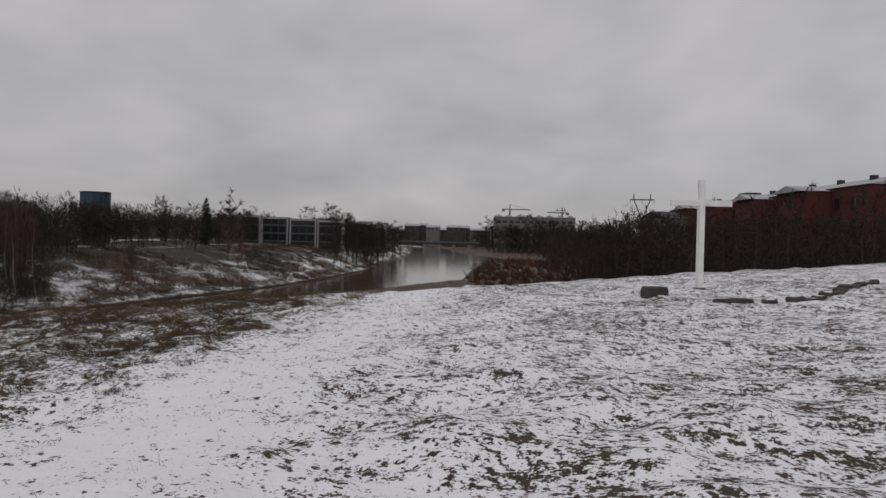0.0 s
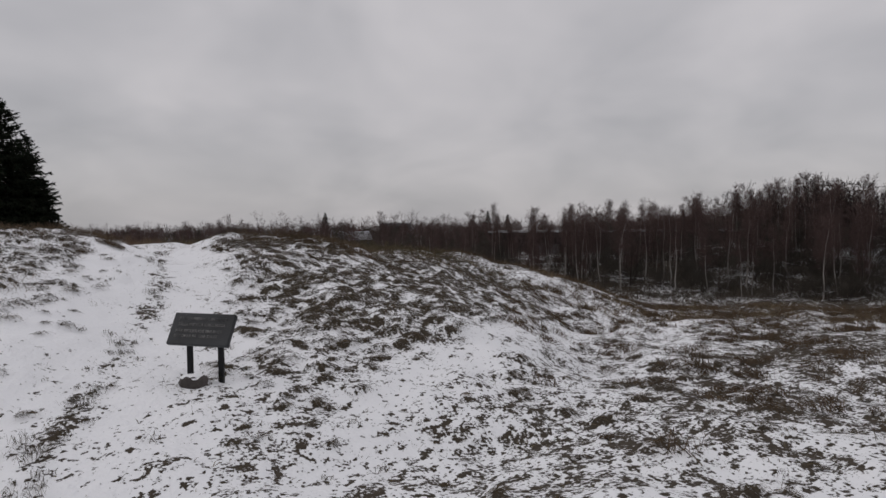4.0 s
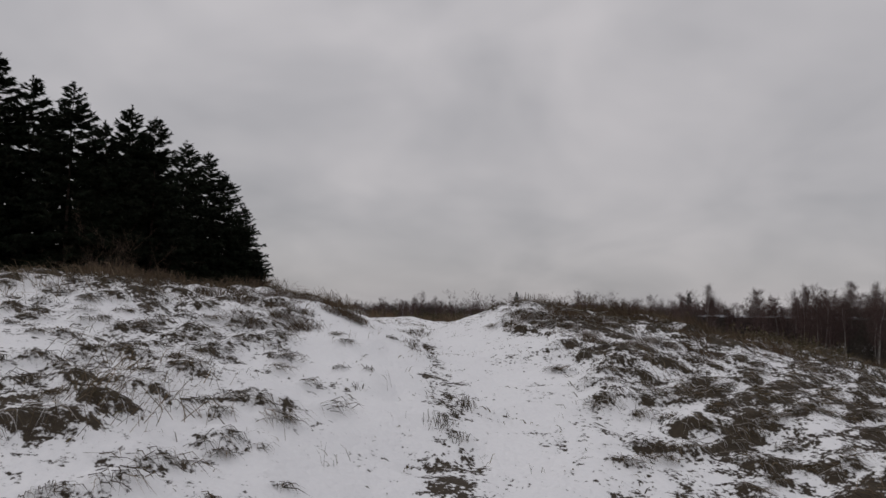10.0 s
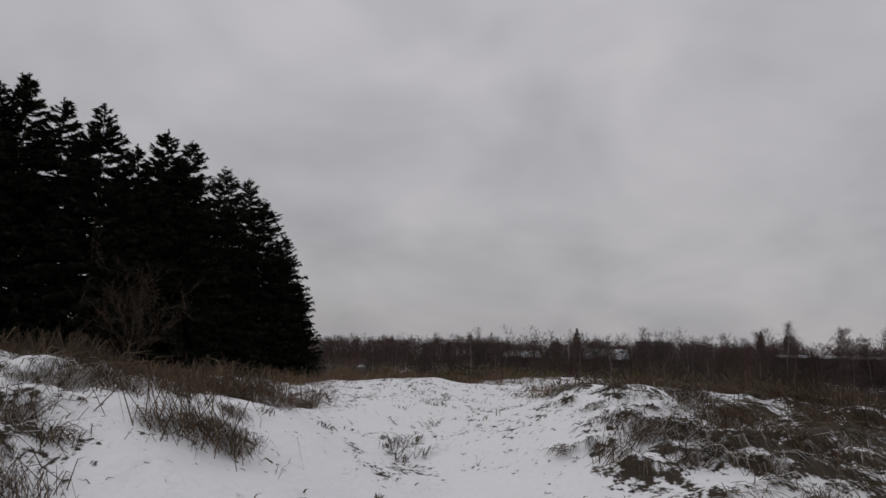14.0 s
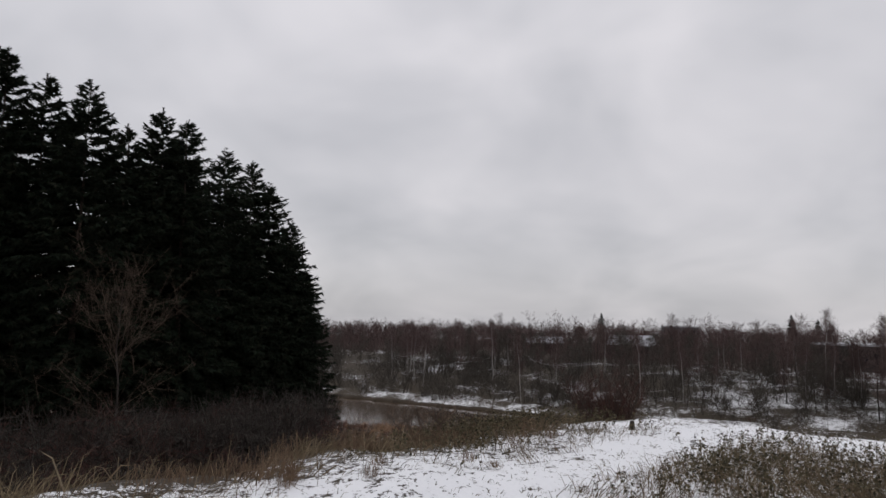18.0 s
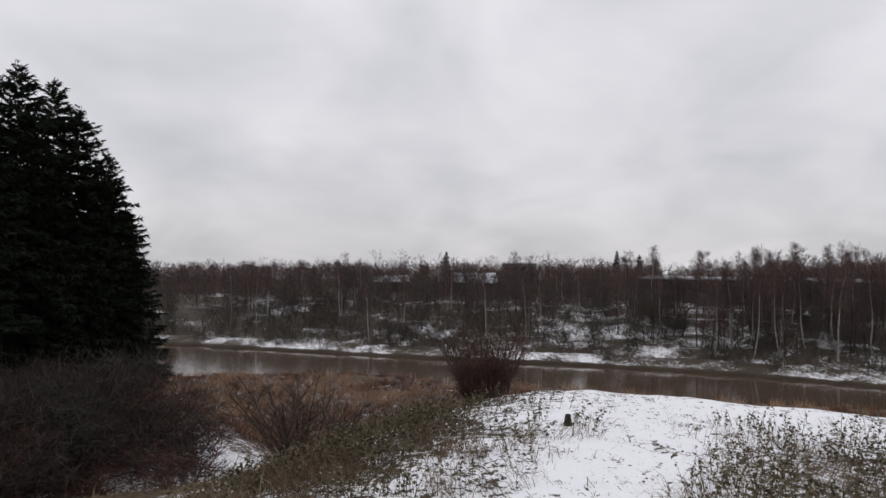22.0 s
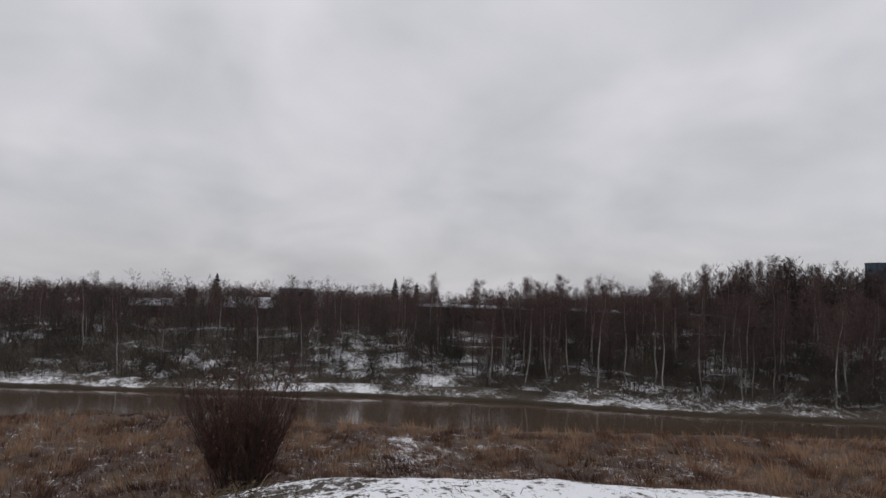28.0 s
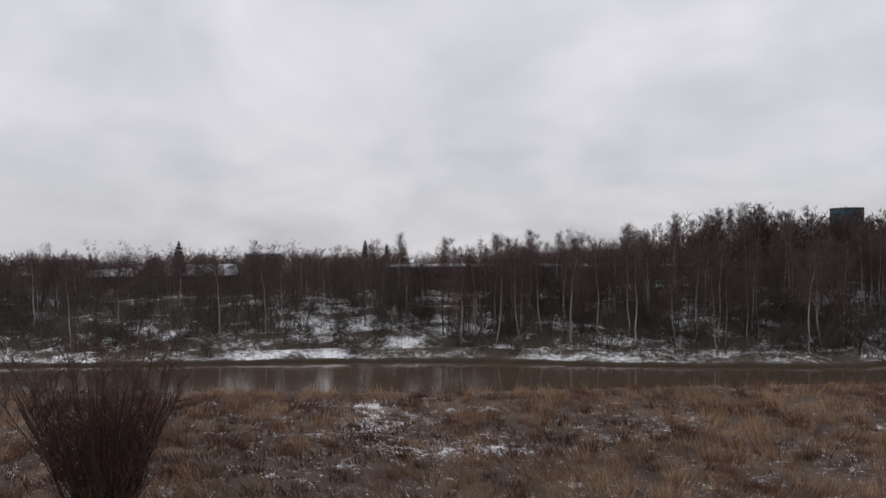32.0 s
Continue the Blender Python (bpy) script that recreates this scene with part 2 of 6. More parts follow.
# crest lines of the rampart: plan place and height
RIDGES = [[(-19.0, -5.0, 0.3), (-20.3, -1.0, 1.85), (-21.0, 1.5, 2.08), (-21.6, 4.0, 1.85), (-22.0, 5.6, 1.55), (-24, 6.1, 1.5), (-27, 7.2, 1.42), (-30, 9.0, 1.38), (-33, 10.9, 1.22)],
          [(-27.5, 7.5, 1.42), (-30.2, 11.0, 1.26), (-31.2, 13.2, 1.22), (-30.8, 14.6, 1.12), (-30.4, 16.2, 0.7), (-30.0, 18.2, -0.6)],
          [(-22.0, 5.6, 1.52), (-22.3, 7.2, 1.82), (-23.4, 9.0, 1.55), (-24.9, 12.0, 1.15), (-26.4, 15.0, 0.55), (-28.0, 18.4, -0.9)],
          [(-24.4, -0.5, 1.82), (-25.9, 2.2, 1.72), (-27.3, 4.5, 1.55), (-29.5, 7.0, 1.4), (-33.2, 9.9, 1.22)]]


SPRUCE_ROW = [(-66, -2.5), (-59, -6.5), (-52, -14), (-40, -22.5), (-20, -36)]


def line_distance(x, y, line, closed=False):
    best = np.full(x.shape, 1e9)
    pts = line + [line[0]] if closed else line
    for (ax, ay), (bx, by) in zip(pts, pts[1:]):
        dx, dy = bx - ax, by - ay
        u = np.clip(((x - ax) * dx + (y - ay) * dy) / (dx * dx + dy * dy), 0, 1)
        best = np.minimum(best, np.hypot(x - ax - u * dx, y - ay - u * dy))
    return best


def inside(x, y, poly):
    hit = np.zeros(x.shape, bool)
    for (ax, ay), (bx, by) in zip(poly, poly[1:] + [poly[0]]):
        if ay != by:
            hit ^= ((ay > y) != (by > y)) & (x < (bx - ax) * (y - ay) / (by - ay) + ax)
    return hit


RIVER = FAR_SHORE + NEAR_SHORE[::-1]
FAR_LAND = FAR_SHORE + [(-3000, 5000), (-7000, 5000), (-8000, 0), (-3000, -5000)]


def soft_noise(x, y, size, seed):
    """Smooth value noise on the plan."""
    r = np.random.RandomState(seed)
    grid = r.rand(256, 256)
    u, v = x / size, y / size
    i, j = np.floor(u).astype(int), np.floor(v).astype(int)
    fu, fv = u - i, v - j
    fu, fv = fu * fu * (3 - 2 * fu), fv * fv * (3 - 2 * fv)
    g = lambda a, b: grid[a % 256, b % 256]
    return (g(i, j) * (1 - fu) + g(i + 1, j) * fu) * (1 - fv) + (g(i, j + 1) * (1 - fu) + g(i + 1, j + 1) * fu) * fv


PATH_UP = [(-1, -5), (-5, 1.5), (-9, 4.2), (-13.5, 4.2), (-16.35, 4.82), (-18.2, 5.29), (-20.6, 5.5), (-22.4, 5.65), (-24, 5.95), (-26, 6.4), (-27.5, 7.1), (-28.6, 8.2), (-30.1, 9.8), (-32.6, 11.6)]
PATH_DOWN = [(-9.5, 4.2), (-8.4, 8.5), (-8.2, 13.1), (-7.1, 18.1), (-6.3, 26), (-6.0, 33)]
PATH_NORTH = [(-12, 5), (-17.6, 10.9), (-19.9, 14.2), (-21.2, 18.6)]


def off_path(x, y):
    """How far a place lies from the trodden paths."""
    return line_distance(x, y, PATH_UP), line_distance(x, y, PATH_DOWN)


def plateau_side(x, y):
    """Metres outside the edge of the high ground; negative on it."""
    s = line_distance(x, y, PLATEAU, True)
    return np.where(inside(x, y, PLATEAU), -s, s)


def height(x, y, rough=True):
    x, y = np.asarray(x, float), np.asarray(y, float)
    plane = np.clip(0.53 - 0.02 * (y - 2.9) + 0.055 * (x + 5.7), -1.2, 1.6)
    p_up, p_down = off_path(x, y)
    side = plateau_side(x, y)
    top = plane
    flat = np.interp(x, [-27, -23], [1.6, 0.0])
    for line in RIDGES:
        for (ax, ay, az), (bx, by, bz) in zip(line, line[1:]):
            dx, dy = bx - ax, by - ay
            u = np.clip(((x - ax) * dx + (y - ay) * dy) / (dx * dx + dy * dy), 0, 1)
            d = np.maximum(np.hypot(x - ax - u * dx, y - ay - u * dy) - flat - np.maximum(side, 0), 0)
            rise = np.clip(1.08 - np.sqrt(d * d + 0.5) / np.interp(y, [9, 14], [8.2, 4.6]), 0, 1)
            top = np.maximum(top, plane + (az + (bz - az) * u - plane) * rise)
    top = top - 0.14 * np.exp(-(p_up / 0.9) ** 2) * np.clip((-x - 14) / 3, 0, 1) * np.clip((x + 24) / 2, 0, 1)
    top = top + 0.04 * np.exp(-((side + 0.8) / 2.5) ** 2) * np.clip((y - 17) / 5, 0, 1) * np.clip((-x - 8) / 3, 0, 1)
    fall = np.log1p(np.exp(np.clip(side * 2.2, -30, 60))) / 2.2
    flats = -8.35 + 0.25 * (soft_noise(x, y, 3.0, 5) - 0.5) + np.interp(x - 0.3 * y, [0, 60, 250], [0, 2.5, 5.0])
    gentle = 0.34 + 0.08 * np.clip((y - 0.25 * (x + 34) - 9.5) / 3, 0, 1)
    shelf = -4.0 - np.maximum(line_distance(x, y, SPRUCE_ROW) - np.interp(x, [-67, -56], [2.5, 8.5]), 0) * 0.5
    z = np.maximum(np.maximum(top - gentle * fall - 0.12 * np.clip(fall - 0.6, 0, 3.5) * np.clip((9.5 - y) / 2, 0, 1) * np.clip((y - 1) / 3, 0, 1), flats), np.minimum(shelf, top))
    dr = line_distance(x, y, RIVER, True)
    wet = inside(x, y, RIVER)
    far = inside(x, y, FAR_LAND)
    near = np.minimum(z, WATER + 0.1 + 0.16 * dr + np.maximum(dr - 5, 0) * 2)
    bank = WATER + np.interp(dr, [0, 0.5, 3, 8, 22, 30, 55, 100, 180, 300, 1000, 3000], [-0.35, -0.1, 0.75, 1.9, 3.9, 4.5, 4.7, 4.6, 3.0, -2.0, -30, -110])
    bank = bank + np.interp(dr, [2, 20, 60, 160], [0, 3.0, 3.2, 1.5]) * np.clip((y - 86) / 22, 0, 1) * np.clip((x + 130) / 40, 0, 1) * np.clip((330 - y) / 90, 0, 1)
    bank = bank + 0.8 * (soft_noise(x, y, 7.0, 9) - 0.5) * np.clip(dr / 4, 0, 1)
    z = np.where(wet, WATER - np.minimum(1.5, 0.4 * dr), np.where(far, bank, near))
    if rough:
        dry = np.where(wet, 0, 1) * np.where(far, 1.0, np.clip(0.3 + 0.5 * np.minimum(p_up, p_down), 0.3, 1))
        dry = dry * np.interp(x, [-60, -36, -27, -24], [1, 0.35, 0.35, 1])
        z = z + dry * (0.20 * (soft_noise(x, y, 1.3, 1) - 0.5) + 0.13 * (soft_noise(x, y, 0.55, 2) - 0.5))
    return z


def z_at(x, y):
    return float(height(np.array([x]), np.array([y]))[0])


def graded(points):
    """Coordinates from (start, end, step) stretches."""
    out = []
    for a, b, step in points:
        out.append(np.linspace(a, b, max(2, int(round((b - a) / step)) + 1))[:-1])
    return np.concatenate(out + [[points[-1][1]]])


def blob(x, y, cx, cy, rx, ry, turn=0.0):
    c, k = math.cos(radians(turn)), math.sin(radians(turn))
    u, v = (x - cx) * c + (y - cy) * k, -(x - cx) * k + (y - cy) * c
    return np.exp(-((u / rx) ** 2 + (v / ry) ** 2))


def snow_cover(x, y):
    """How far snow covers the ground: most on the trodden paths, little on the slopes and in the marsh."""
    p_up, p_down = off_path(x, y)
    p_north = line_distance(x, y, PATH_NORTH)
    s = plateau_side(x, y)
    wide = np.interp(x, [-30, -24, -20, -12], [2.6, 1.9, 1.2, 1.3])
    path = np.maximum(np.exp(-(p_up / wide) ** 2), np.maximum(np.exp(-(p_down / 1.5) ** 2), 0.6 * np.exp(-(p_north / 0.5) ** 2)))
    c = 0.60 + 0.32 * path
    c = c - 0.4 * np.exp(-(p_up / 0.16) ** 2) * np.clip((-x - 12.5) / 2, 0, 1) * np.clip((x + 22) / 1.5, 0, 1)
    c = c - 0.16 * np.clip((-x - 9) / 2.5, 0, 1) * np.clip((y - 10 - 0.5 * np.maximum(-x - 13, 0)) / 4, 0, 1) * (1 - path)
    c = c - 0.10 * np.exp(-((s + 1.2) / 2.2) ** 2) * (1 - path)
    c = c + 0.06 * np.clip((x + 8) / 4, 0, 1) + 0.16 * blob(x, y, -17.5, 1.8, 3.2, 2.8) - 0.03 * blob(x, y, -21.0, 9.8, 5.0, 3.2, 60) - 0.1 * blob(x, y, -21.9, 1.0, 1.6, 3.8) + 0.04 * np.clip((-x - 10) / 3, 0, 1) * np.clip((x + 25.5) / 1.5, 0, 1) * np.clip((13.5 - y) / 4, 0, 1) - 0.1 * blob(x, y, -23.0, 8.4, 1.6, 2.0) - 0.34 * (blob(x, y, -26.8, 10.7, 3.2, 2.2, 35) + 0.8 * blob(x, y, -28.8, 12.4, 1.3, 1.1)) * np.clip((p_up - 0.4) / 0.4, 0, 1)
    c = c - 0.3 * blob(x, y, -29.4, 5.6, 3.2, 0.8, 133) + 0.28 * blob(x, y, -31.5, 12.5, 1.8, 1.6, 45)
    c = c - 0.1 * np.exp(-((s + 0.3) / 0.5) ** 2)
    c = np.where(s > 0.15, 0.08 + 0.42 * np.clip((4 - s) / 3, 0, 1) * np.clip((y - 5.5) / 2, 0, 1) + 0.55 * blob(x, y, -39.5, 5, 5, 2.2, 0) + 0.75 * blob(x, y, -55.5, 4.6, 5.5, 2.2, 150), c)
    dr = line_distance(x, y, RIVER, True)
    far = inside(x, y, FAR_LAND)
    marsh = (~far) & (s > 12)
    m = 0.1 + 0.28 * np.clip((soft_noise(x, y, 0.9, 24) - 0.78) * 8, 0, 1) + 0.75 * blob(x, y, -55.5, 4.6, 5.5, 2.2, 150) + 0.3 * blob(x, y, -69, 34, 6.5, 2.2, 150) + 0.28 * blob(x, y, -59.7, 34, 1.2, 5, 140) + 1.2 * blob(x, y, -96.8, 2.9, 0.9, 2.2, 8)
    c = np.where(marsh, m, c)
    bank = -0.14 * np.clip((-x - 108) / 10, 0, 1) + np.interp(dr, [0, 0.3, 0.6, 2.5, 5, 12, 24, 28, 33, 42, 50, 200], [-0.9, -0.7, 0.36, 0.34, 0.26, 0.24, 0.22, 0.2, 0.42, 0.25, -0.1, -0.15]) - 0.16 * np.clip((y - 100) / 30, 0, 1) * np.interp(dr, [2, 4.5, 13, 19], [2.0, -0.6, -0.4, 1.2])
    return np.where(far, bank + 0.6 * (soft_noise(x, y, 6.0, 22) - 0.5) + 0.8 * (soft_noise(x, y, 1.6, 23) - 0.5), c) + 0.2 * (soft_noise(x, y, 2.2, 21) - 0.5)


def straw(x, y):
    """How far the bare patches are straw and reed rather than dark turf."""
    s = plateau_side(x, y)
    far = inside(x, y, FAR_LAND)
    return np.where(far, np.clip(np.interp(y, [86, 120], [0.0, 9.0]) - line_distance(x, y, RIVER, True), 0, 1), np.clip((s - 3) / 6, 0, 1) * np.clip((line_distance(x, y, SPRUCE_ROW) - 7) / 3, 0, 1))


def lee_grass(x, y):
    """How much short grass the wind has laid bare: most on the flat meadow, little on the drifts of the rampart."""
    far = inside(x, y, FAR_LAND)
    flat = np.interp(x, [-34, -28, -24, -17, -14, -6], [0.5, 0.5, 0.1, 0.08, 0.85, 0.62])
    return np.where(far, 0.06, flat) * (1 - 0.35 * np.exp(-(off_path(x, y)[1] / 1.2) ** 2))


def clumped(x, y, seed, size=0.8):
    return np.clip((soft_noise(x, y, size, seed) - 0.35) * 2.6, 0, 1) ** 1.5


def tussock_field():
    """Hummocks of dead grass on the rampart: plan place, radius, height and the way downhill."""
    r = np.random.RandomState(909)
    cell = 0.2
    x, y = [g.ravel() for g in np.meshgrid(np.arange(-25, -8.5, cell), np.arange(-5, 14.5, cell))]
    x, y = x + cell * r.rand(len(x)), y + cell * r.rand(len(y))
    p = np.minimum(*off_path(x, y))
    keep = np.clip((p - 0.7) / 0.7, 0, 1) * np.clip(line_distance(x, y, PATH_NORTH) - 0.2, 0, 1) * np.where(y > 5.5, 2.0, 1.1) * (0.24 + 0.8 * clumped(x, y, 91, 0.9))
    keep = keep * np.interp(x, [-25, -22, -19, -14, -11, -8.5], [0.6, 0.85, 1.15, 1, 0.7, 0.3]) * np.interp(height(x, y, False), [0.1, 0.55], [0.12, 1.0]) * (plateau_side(x, y) < -0.2)
    ok = r.rand(len(x)) < keep
    x, y = x[ok], y[ok]
    size = (0.045 + 0.095 * r.rand(len(x)) ** 1.6) * np.interp(x, [-14, -10], [1.0, 0.75]) * np.where(y > 5.5, 1.15, 1.1)
    # the rough clumps that line the track
    lone = [(-18.6, 4.55, 0.17), (-18.95, 4.4, 0.14), (-19.95, 4.12, 0.22), (-20.2, 3.85, 0.2), (-16.85, 4.22, 0.2), (-16.5, 4.0, 0.13), (-17.5, 4.3, 0.09), (-19.4, 4.62, 0.09), (-20.6, 5.12, 0.09), (-13.55, 6.35, 0.1), (-14.6, 4.05, 0.12), (-15.3, 3.75, 0.15), (-17.9, 3.4, 0.16), (-21.6, 3.7, 0.24), (-21.9, 4.1, 0.18), (-21.3, 6.9, 0.13), (-21.8, 7.3, 0.15), (-20.9, 7.4, 0.12), (-22.3, 7.0, 0.13)]
    x, y, size = np.append(x, [p[0] for p in lone]), np.append(y, [p[1] for p in lone]), np.append(size, [0.62 * p[2] for p in lone])
    h, e = size * (0.30 + 0.3 * r.rand(len(x))), 0.4
    gx_, gy_ = (height(x + e, y, False) - height(x - e, y, False)) / (2 * e), (height(x, y + e, False) - height(x, y - e, False)) / (2 * e)
    way = np.stack([-gx_ + 0.22 + 0.1 * r.normal(size=len(x)), -gy_ + 0.1 * r.normal(size=len(x))], 1)
    return x, y, size, h, way / np.linalg.norm(way, axis=1, keepdims=True)


TUSSOCKS = tussock_field()


def ground_material():
    m = bpy.data.materials.new("snowy_ground")
    m.use_nodes = True
    nt = m.node_tree
    N, L = nt.nodes, nt.links
    b = N["Principled BSDF"]
    co = N.new("ShaderNodeTexCoord")

    def noise_node(scale, detail=4.0, rough=0.6):
        n = N.new("ShaderNodeTexNoise")
        n.inputs["Scale"].default_value, n.inputs["Detail"].default_value, n.inputs["Roughness"].default_value = scale, detail, rough
        L.new(co.outputs["Object"], n.inputs["Vector"])
        return n.outputs["Fac"]

    def math_node(op, a, bb, clamp=False):
        n = N.new("ShaderNodeMath")
        n.operation, n.use_clamp = op, clamp
        for k, v in enumerate((a, bb)):
            if isinstance(v, (int, float)):
                n.inputs[k].default_value = v
            else:
                L.new(v, n.inputs[k])
        return n.outputs[0]

    def mix(fac, c1, c2):
        n = N.new("ShaderNodeMixRGB")
        for key, v in (("Fac", fac), ("Color1", c1), ("Color2", c2)):
            if isinstance(v, (tuple, float)):
                n.inputs[key].default_value = (*v, 1) if isinstance(v, tuple) else v
            else:
                L.new(v, n.inputs[key])
        return n.outputs[0]

    cover = N.new("ShaderNodeAttribute"); cover.attribute_name = "snow"
    reed = N.new("ShaderNodeAttribute"); reed.attribute_name = "straw"
    n_mid, n_small, n_fine, n_big = noise_node(1.7, 5, 0.62), noise_node(8, 4), noise_node(34, 3), noise_node(0.35, 3)
    # dead grass shows on the lee side of every small hummock
    lee = N.new("ShaderNodeAttribute"); lee.attribute_name = "lee"

    def lee_side(scale, off, gain):
        v = N.new("ShaderNodeVectorMath"); v.operation = "ADD"
        v.inputs[1].default_value = off
        L.new(co.outputs["Object"], v.inputs[0])
        n2 = N.new("ShaderNodeTexNoise")
        n2.inputs["Scale"].default_value, n2.inputs["Detail"].default_value = scale, 2.0
        L.new(v.outputs[0], n2.inputs["Vector"])
        n1 = noise_node(scale, 2.0, 0.5)
        return math_node("MULTIPLY", math_node("MAXIMUM", math_node("SUBTRACT", math_node("SUBTRACT", n1, n2.outputs["Fac"]), 0.05), 0.0), gain), n1

    lee1, hum1 = lee_side(6.5, (0.055, 0.04, 0.0), 4.0)
    lee2, hum2 = lee_side(15.0, (0.026, 0.016, 0.0), 3.2)
    shade = math_node("MULTIPLY", math_node("ADD", lee1, lee2), lee.outputs["Fac"])
    n = math_node("ADD", math_node("MULTIPLY", n_mid, 0.30), math_node("MULTIPLY", n_small, 0.36))
    n = math_node("ADD", n, math_node("MULTIPLY", n_fine, 0.34))
    edge = math_node("ADD", math_node("MULTIPLY", math_node("SUBTRACT", n, 0.5), 4.6), cover.outputs["Fac"])
    edge = math_node("SUBTRACT", edge, shade)
    hump = N.new("ShaderNodeAttribute"); hump.attribute_name = "tussock"
    edge = math_node("SUBTRACT", edge, math_node("MULTIPLY", hump.outputs["Fac"], math_node("MULTIPLY", n_fine, 0.7)))
    snow = math_node("MULTIPLY", math_node("SUBTRACT", edge, 0.40), 6.0, True)
    turf = mix(n_fine, (0.022, 0.017, 0.013), (0.085, 0.066, 0.045))
    turf = mix(math_node("MULTIPLY", math_node("SUBTRACT", n_mid, 0.45), 4.0, True), turf, (0.045, 0.036, 0.024))
    marsh = mix(n_small, (0.06, 0.038, 0.025), (0.12, 0.08, 0.048))
    marsh = mix(math_node("MULTIPLY", math_node("SUBTRACT", n_big, 0.42), 5.0, True), (0.05, 0.03, 0.022), marsh)
    bare = mix(reed.outputs["Fac"], turf, marsh)
    white = mix(n_fine, (0.80, 0.81, 0.84), (0.88, 0.885, 0.90))
    L.new(mix(snow, bare, white), b.inputs["Base Color"])
    b.inputs["Roughness"].default_value = 0.75
    b.inputs["Specular IOR Level"].default_value = 0.2
    bu = N.new("ShaderNodeBump")
    bu.inputs["Strength"].default_value, bu.inputs["Distance"].default_value = 0.55, 0.06
    L.new(math_node("ADD", math_node("ADD", math_node("MULTIPLY", n_small, 0.4), math_node("MULTIPLY", math_node("ADD", hum1, hum2), 0.5)), math_node("ADD", math_node("MULTIPLY", n_fine, 0.22), math_node("MULTIPLY", snow, 0.35))), bu.inputs["Height"])
    L.new(bu.outputs[0], b.inputs["Normal"])
    return m


gx = graded([(-3500, -600, 160), (-600, -200, 14), (-200, -130, 2.5), (-130, -48, 1.1), (-48, -36, 0.5), (-36, -25, 0.17), (-25, -11, 0.065), (-11, -3, 0.13), (-3, 8, 0.3), (8, 40, 0.9), (40, 160, 3), (160, 600, 16), (600, 3500, 160)])
gy = graded([(-3500, -400, 160), (-400, -80, 14), (-80, -20, 2.0), (-20, -6, 0.8), (-6, -2, 0.15), (-2, 2, 0.09), (2, 8.5, 0.065), (8.5, 13, 0.1), (13, 34, 0.26), (34, 100, 1.2), (100, 260, 2.5), (260, 1000, 12), (1000, 3500, 160)])
GX, GY = np.meshgrid(gx, gy, indexing="ij")
GZ = height(GX, GY)
near = (GX > -36) * (GX < 4) * (GY > -6) * (GY < 20)
GZ = GZ + near * (0.03 * (soft_noise(GX, GY, 0.19, 6) - 0.5) + 0.035 * (soft_noise(GX, GY, 0.33, 8) - 0.5))
HUMP, LIFT = np.zeros_like(GX), np.zeros_like(GX)
for tx, ty, ts, th, tw in zip(*TUSSOCKS):
    win = np.s_[np.searchsorted(gx, tx - 2.2 * ts):np.searchsorted(gx, tx + 2.2 * ts), np.searchsorted(gy, ty - 2.2 * ts):np.searchsorted(gy, ty + 2.2 * ts)]
    dx, dy = GX[win] - tx, GY[win] - ty
    a, b = dx * tw[0] + dy * tw[1], -dx * tw[1] + dy * tw[0]
    q = (a / np.where(a > 0, 0.75 * ts, 1.15 * ts)) ** 2 + (b / (1.4 * ts)) ** 2
    LIFT[win] = np.maximum(LIFT[win], th * np.clip(1 - q, 0, 1) ** 0.8)
    HUMP[win] = np.maximum(HUMP[win], np.clip(1.6 - q, 0, 1) * np.clip(0.5 + a / (0.7 * ts), 0, 1))
GZ = GZ + LIFT
# footprints trodden along the track
fr = np.random.RandomState(515)
for (ax, ay), (bx, by) in zip(PATH_UP, PATH_UP[1:]):
    for u in np.arange(0, 1, 0.2 / math.hypot(bx - ax, by - ay)):
        tx, ty = ax + (bx - ax) * u + fr.normal(0, 0.1), ay + (by - ay) * u + fr.normal(0, 0.42)
        turn = math.atan2(by - ay, bx - ax) + fr.normal(0, 0.25)
        win = np.s_[np.searchsorted(gx, tx - 0.3):np.searchsorted(gx, tx + 0.3), np.searchsorted(gy, ty - 0.3):np.searchsorted(gy, ty + 0.3)]
        dx, dy = GX[win] - tx, GY[win] - ty
        a, b = dx * math.cos(turn) + dy * math.sin(turn), -dx * math.sin(turn) + dy * math.cos(turn)
        GZ[win] -= (0.02 + 0.02 * fr.rand()) * np.exp(-((a / 0.14) ** 2 + (b / 0.065) ** 2) ** 2)
nx, ny = GX.shape
ii, jj = np.meshgrid(np.arange(nx - 1), np.arange(ny - 1), indexing="ij")
q = (ii * ny + jj).ravel()
quads = np.stack([q, q + ny, q + ny + 1, q + 1], 1)
gm = bpy.data.meshes.new("ground")
gm.vertices.add(nx * ny)
gm.vertices.foreach_set("co", np.stack([GX, GY, GZ], -1).ravel())
gm.loops.add(len(quads) * 4)
gm.loops.foreach_set("vertex_index", quads.ravel())
gm.polygons.add(len(quads))
gm.polygons.foreach_set("loop_start", np.arange(len(quads)) * 4)
gm.polygons.foreach_set("use_smooth", np.ones(len(quads), bool))
gm.update(calc_edges=True)
for key, fn in (("snow", snow_cover), ("straw", straw), ("lee", lee_grass)):
    at = gm.attributes.new(key, "FLOAT", "POINT")
    at.data.foreach_set("value", fn(GX, GY).ravel().astype(np.float32))
at = gm.attributes.new("tussock", "FLOAT", "POINT")
at.data.foreach_set("value", HUMP.ravel().astype(np.float32))
gm.materials.append(ground_material())
